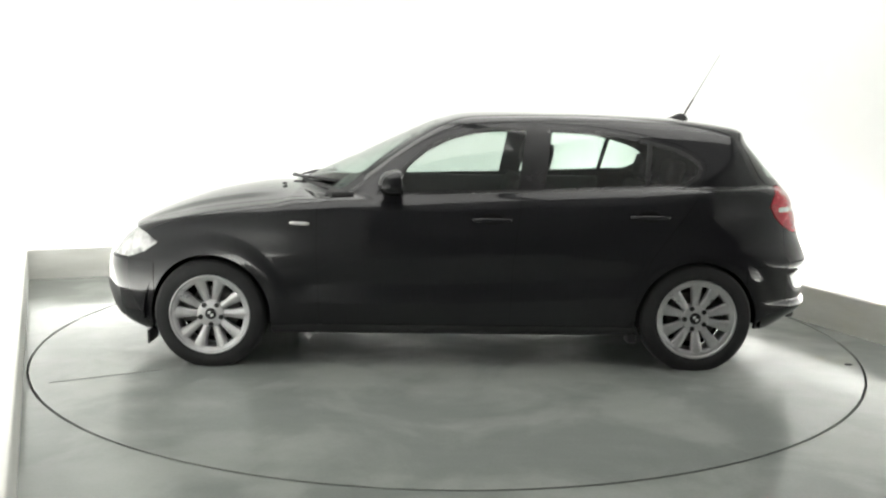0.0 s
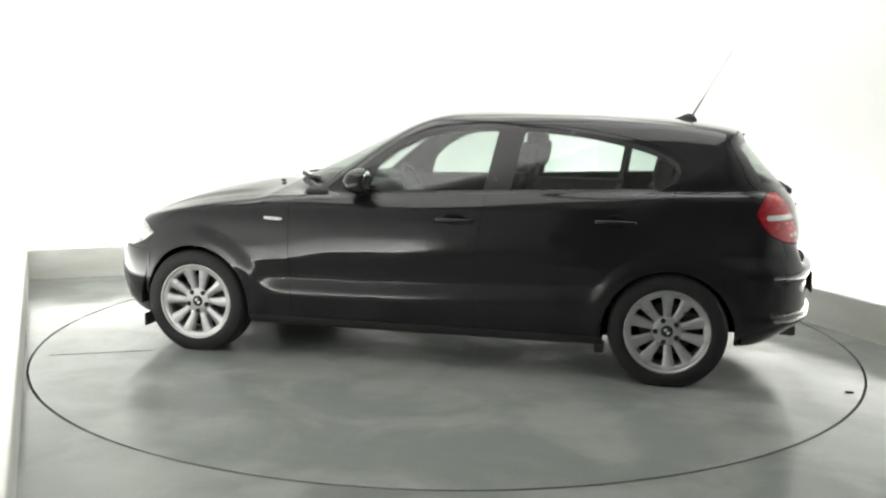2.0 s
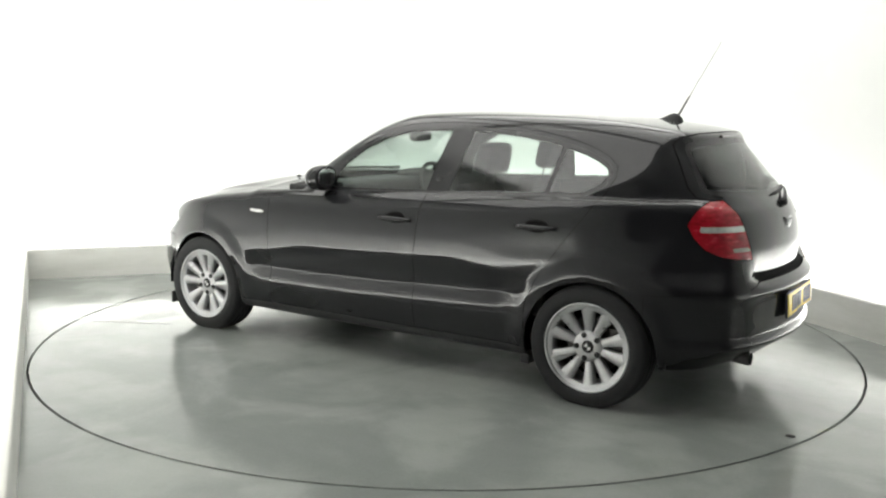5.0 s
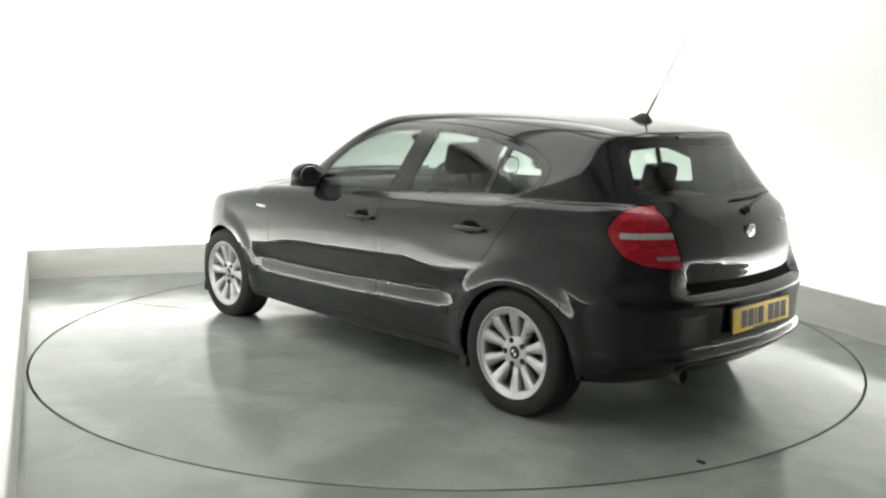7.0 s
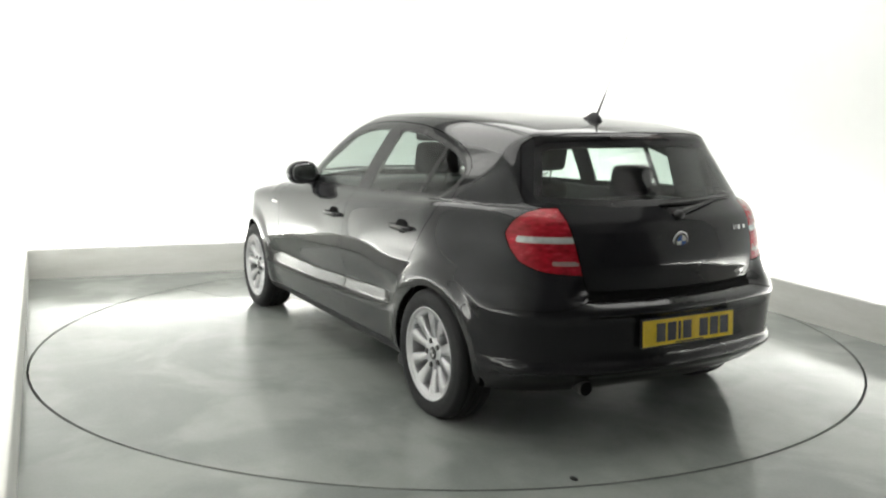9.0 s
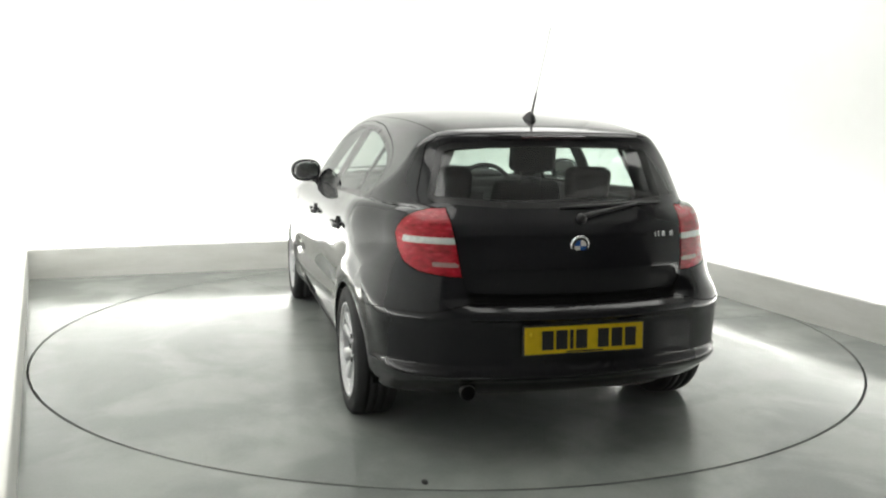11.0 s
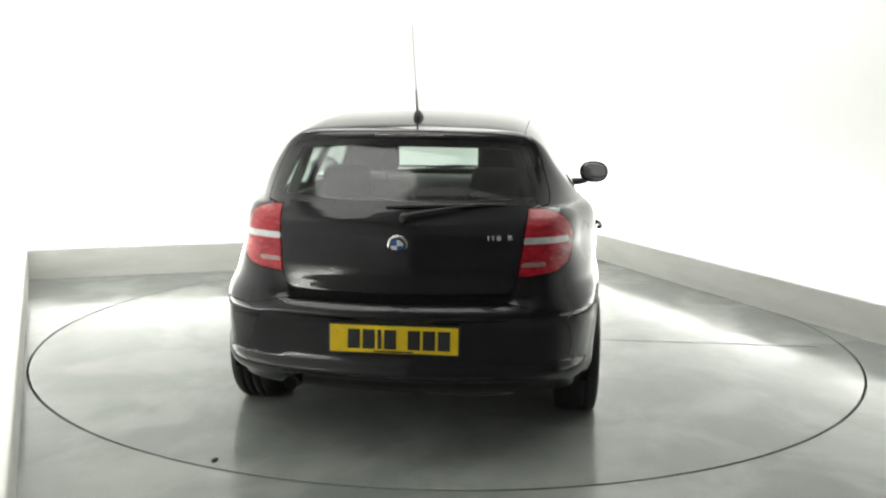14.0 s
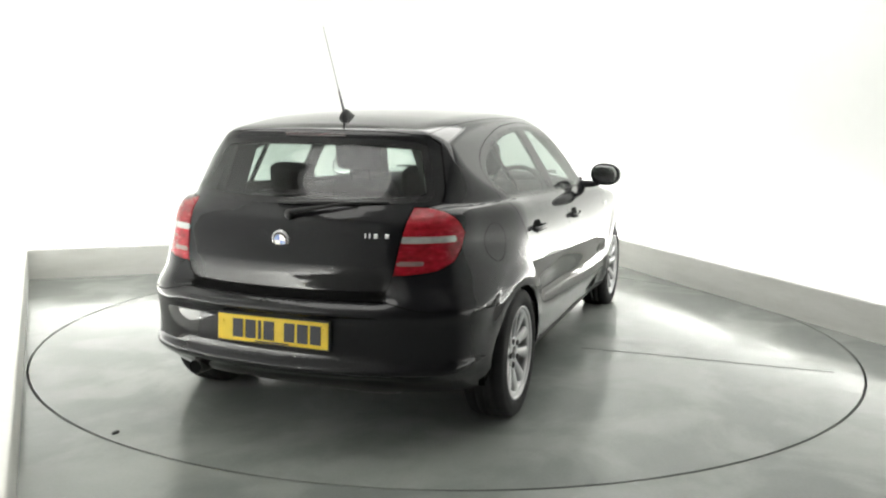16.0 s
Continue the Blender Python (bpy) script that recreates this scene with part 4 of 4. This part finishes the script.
# number plate with plain bars
px = surface_x(0.0, 0.49, -1) - 0.013
plate = part("number_plate", box(0.004, 0.52, 0.111, (0, 0, 0), 0.0015, 1), YELLOW, car, "yellow rear number plate with dark bars", False, pose(px, 0, 0.491, 0, 3, 0))
x0 = 0.187
for k, w in enumerate((0.050, 0.050, 0.016, 0.050, None, 0.050, 0.050, 0.050)):
    if w is None:
        x0 -= 0.036
        continue
    part("plate_bar", box(0.002, w, 0.079, (-0.003, x0 - w / 2, 0.0), 0.0006, 1), INK, plate, "dark bar on the plate")
    x0 -= w + 0.0105
part("plate_line", box(0.002, 0.16, 0.006, (-0.003, 0.0, -0.0495), 0.0005, 1), INK, plate)
part("plate_backing", box(0.010, 0.535, 0.125, (0.008, 0, 0), 0.004, 1), PLASTIC, plate, "black plate backing")
for yy in (-0.235, 0.235):
    part("plate_screw", lathe([(0.0, 0.003), (0.006, 0.0025), (0.007, 0.0)], 10, "x"), YELLOW, plate, "", True, pose(-0.002, yy, 0.025, 0, 0, 180))

# exhaust and underside
ex = part("exhaust_pipe", tube([(-1.72, 0.40, 0.255), (-1.9, 0.44, 0.256), (-1.995, 0.460, 0.256), (-2.0, 0.460, 0.256)], [0.03, 0.031, 0.033, 0.033], 20), STEEL, car, "dull steel exhaust tail pipe", True)
# the tube is closed; a black disc draws its dark hollow
part("pipe_mouth", lathe([(0.0, 0.0), (0.028, 0.0), (0.031, 0.004)], 20, "x"), LINER, ex, "flat black disc drawn as the pipe's hollow mouth", False, pose(-2.0015, 0.460, 0.256, 0, 0, 180))
part("silencer", blob(0.13, 0.26, 0.055, 3.5), STEEL, car, "dull steel silencer box", True, pose(-1.78, -0.25, 0.245))
part("rear_axle", tube([(-1.33, -0.68, 0.28), (-1.33, -0.3, 0.24), (-1.33, 0.3, 0.24), (-1.33, 0.68, 0.28)], 0.04, 12), LINER, car, "dark rear axle", True)
part("front_axle", tube([(1.33, -0.68, 0.27), (1.33, -0.3, 0.23), (1.33, 0.3, 0.23), (1.33, 0.68, 0.27)], 0.035, 12), LINER, car, "dark front axle", True)
# fuel flap on the far flank
fl = bmesh.new()
rows = []
for k in range(40):
    a = 2 * math.pi * k / 40
    row = []
    for r in (0.0828, 0.0840):
        xx, zz = -1.53 + r * math.cos(a), 0.835 + r * math.sin(a)
        row.append(fl.verts.new(on_side(xx, zz, -1, 0.0008)))
    rows.append(row)
for k in range(40):
    a, b = rows[k], rows[(k + 1) % 40]
    fl.faces.new((a[0], a[1], b[1], b[0]))
part("fuel_flap_joint", fl, LINER, PANELS["side_frame", -1], "round joint of the fuel flap")

# front wipers and washer jets
for y0, y1 in ((-0.52, 0.04), (-0.02, 0.56)):
    def ws(y, up):
        k = up
        x = 0.955 - 0.845 * k - (0.30 - 0.20 * k) * (y / 0.62) ** 2
        return Vector((x + 0.018, y, 0.97 + 0.385 * k + 0.016))
    fw = part("front_wiper", tube([ws(y0, 0.0) + Vector((0.02, 0, 0.01)), ws(y0 * 0.6 + y1 * 0.4, 0.04), ws(y1, 0.05)], [0.012, 0.008, 0.005], 8), PLASTIC, car, "black front wiper arm", True)
    part("wiper_blade", tube([ws(y0 + 0.08, 0.035), ws((y0 + y1) / 2, 0.05), ws(y1 + 0.05, 0.065)], [0.005, 0.009, 0.005], 8), PLASTIC, fw, "black rubber wiper blade", True)
for yy in (-0.3, 0.3):
    part("washer_jet", blob(0.016, 0.014, 0.008, 2.2, 12, 8), PLASTIC, PANELS["bonnet"], "black washer jet", True, pose(1.0, yy, 0.966))

# ---------------------------------------------------------------- inside the car


def seat(x, y, wide, back_top, rake):
    thing = new("front_seat" if wide < 0.7 else "rear_bench")
    thing.parent = car
    thing.matrix_basis = pose(x, y, 0)
    tagged(thing, "charcoal cloth car seat")
    part("cushion", box(0.52, wide, 0.18, (0.20, 0, 0.40), 0.05, 3), CLOTH, thing, "", True)
    h = back_top - 0.42
    back = box(0.13, wide, h, (0, 0, h / 2), 0.055, 4)
    for v in back.verts:
        if wide < 0.7:
            v.co.y *= 1 - 0.22 * max(0, v.co.z / h - 0.45) / 0.55
    part("backrest", back, CLOTH, thing, "", True, pose(-0.06, 0, 0.42, 0, -rake, 0))
    return thing


def headrest(thing, x, y, z, w=0.27, h=0.17):
    hr = part("headrest", box(0.10, w, h, (0, 0, 0), 0.045, 4), CLOTH, thing, "charcoal headrest", True, pose(x, y, z, 0, -12, 0))
    for dy in (-0.06, 0.06):
        part("post", tube([(0.0, dy, -h / 2 - 0.07), (0.0, dy, -h / 2 + 0.02)], 0.006, 8), STEEL, hr)


for yy in (-0.36, 0.36):
    st = seat(-0.18, yy, 0.50, 1.03, 20)
    headrest(st, -0.335, 0, 1.145)
bench = seat(-1.0, 0.0, 1.22, 0.99, 22)
for yy in (-0.36, 0.36):
    headrest(bench, -0.285, yy, 1.058, 0.23, 0.155)
part("parcel_shelf", box(0.58, 1.14, 0.02, (-1.57, 0, 0.965), 0.006), DASH, car, "dark parcel shelf")
part("boot_side", box(0.5, 1.10, 0.5, (-1.55, 0, 0.70), 0.03), LINER, car, "dark boot lining")
part("cabin_floor", box(2.1, 1.45, 0.05, (-0.25, 0, 0.27), 0.01), LINER, car, "dark cabin carpet")
dash = box(0.34, 1.40, 0.30, (0.66, 0, 0.815), 0.06, 4)
for v in dash.verts:
    v.co.x -= 0.12 * (v.co.y / 0.7) ** 2
part("dashboard", dash, DASH, car, "dark grey dashboard", True)
part("instrument_hood", blob(0.10, 0.17, 0.045, 2.4), DASH, car, "", True, pose(0.52, -0.36, 0.965))
sw = bmesh.new()
rows = []
for k in range(36):
    a = 2 * math.pi * k / 36
    rows.append([sw.verts.new((0.014 * math.sin(2 * math.pi * j / 8), (0.182 + 0.015 * math.cos(2 * math.pi * j / 8)) * math.cos(a), (0.182 + 0.015 * math.cos(2 * math.pi * j / 8)) * math.sin(a))) for j in range(8)])
for k in range(36):
    a, b = rows[k], rows[(k + 1) % 36]
    for j in range(8):
        sw.faces.new((a[j], a[(j + 1) % 8], b[(j + 1) % 8], b[j]))
box(0.03, 0.36, 0.05, (0.01, 0, 0.0), 0.012, 2, sw)
box(0.03, 0.05, 0.18, (0.01, 0, -0.09), 0.012, 2, sw)
part("steering_wheel", sw, DASH, car, "dark three-spoke steering wheel", True, pose(0.33, -0.36, 0.88, 0, 24, 0))
part("cabin_mirror", blob(0.018, 0.115, 0.032, 3), PLASTIC, car, "black interior mirror", True, pose(0.235, 0.0, 1.24))
part("mirror_stalk", tube([(0.245, 0, 1.245), (0.268, 0, 1.272)], 0.009, 8), PLASTIC, car, "")
for s in (1, -1):
    part("door_card", box(1.72, 0.03, 0.58, (-0.18, s * 0.725, 0.67), 0.012, 2), DASH, car, "dark inner door lining")

# dusty arc that the rear wiper leaves on the glass
arc = bmesh.new()
rows = []
for k in range(25):
    u = k / 24
    yy = 0.05 - 0.50 * u
    zz = 1.022 + 0.030 * math.sin(math.pi * min(1.0, 0.15 + 0.85 * u)) + 0.012 * u
    rows.append([arc.verts.new(glass_point(yy, zz + h, 0.0022)) for h in (0.0, 0.010 + 0.022 * math.sin(math.pi * u))])
for a, b in zip(rows, rows[1:]):
    arc.faces.new((a[0], a[1], b[1], b[0]))
dust = part("dust_arc", arc, DUST, PANELS["rear_window"], "faint dusty arc on the glass", True)
dust.visible_shadow = False
# inner linings of the thick rear pillars and of the roof's rear edge
for s in (1, -1):
    lining = bmesh.new()
    rows = []
    for x, y0, y1, z0, z1 in ((-1.36, 0.60, 0.50, 0.98, 1.27), (-1.45, 0.585, 0.475, 0.98, 1.275), (-1.56, 0.555, 0.445, 0.98, 1.27), (-1.66, 0.53, 0.425, 0.98, 1.255)):
        rows.append([lining.verts.new(q) for q in ((x, s * y0, z0), (x, s * (y0 + y1) / 2, (z0 + z1) / 2), (x, s * y1, z1), (x, s * (y1 + 0.03), z1 + 0.01), (x, s * (y0 + 0.05), z0))])
    for a, b in zip(rows, rows[1:]):
        for k in range(5):
            lining.faces.new((a[k], a[(k + 1) % 5], b[(k + 1) % 5], b[k]))
    lining.faces.new(rows[0])
    lining.faces.new(rows[-1])
    part("pillar_lining", lining, DASH, car, "dark grey rear pillar lining")

# ---------------------------------------------------------------- what moves


def angle(t):
    return 180.95 - 6.749 * t - 0.00995 * t * t


def motions():
    rows = [(0.5 * k, pose(0, 0, 0, 0, 0, angle(0.5 * k))) for k in range(33)]
    walk(turntable, rows)
    walk(car, [(t, m @ pose(-0.0245, 0.0065, 0)) for t, m in rows])


motions()
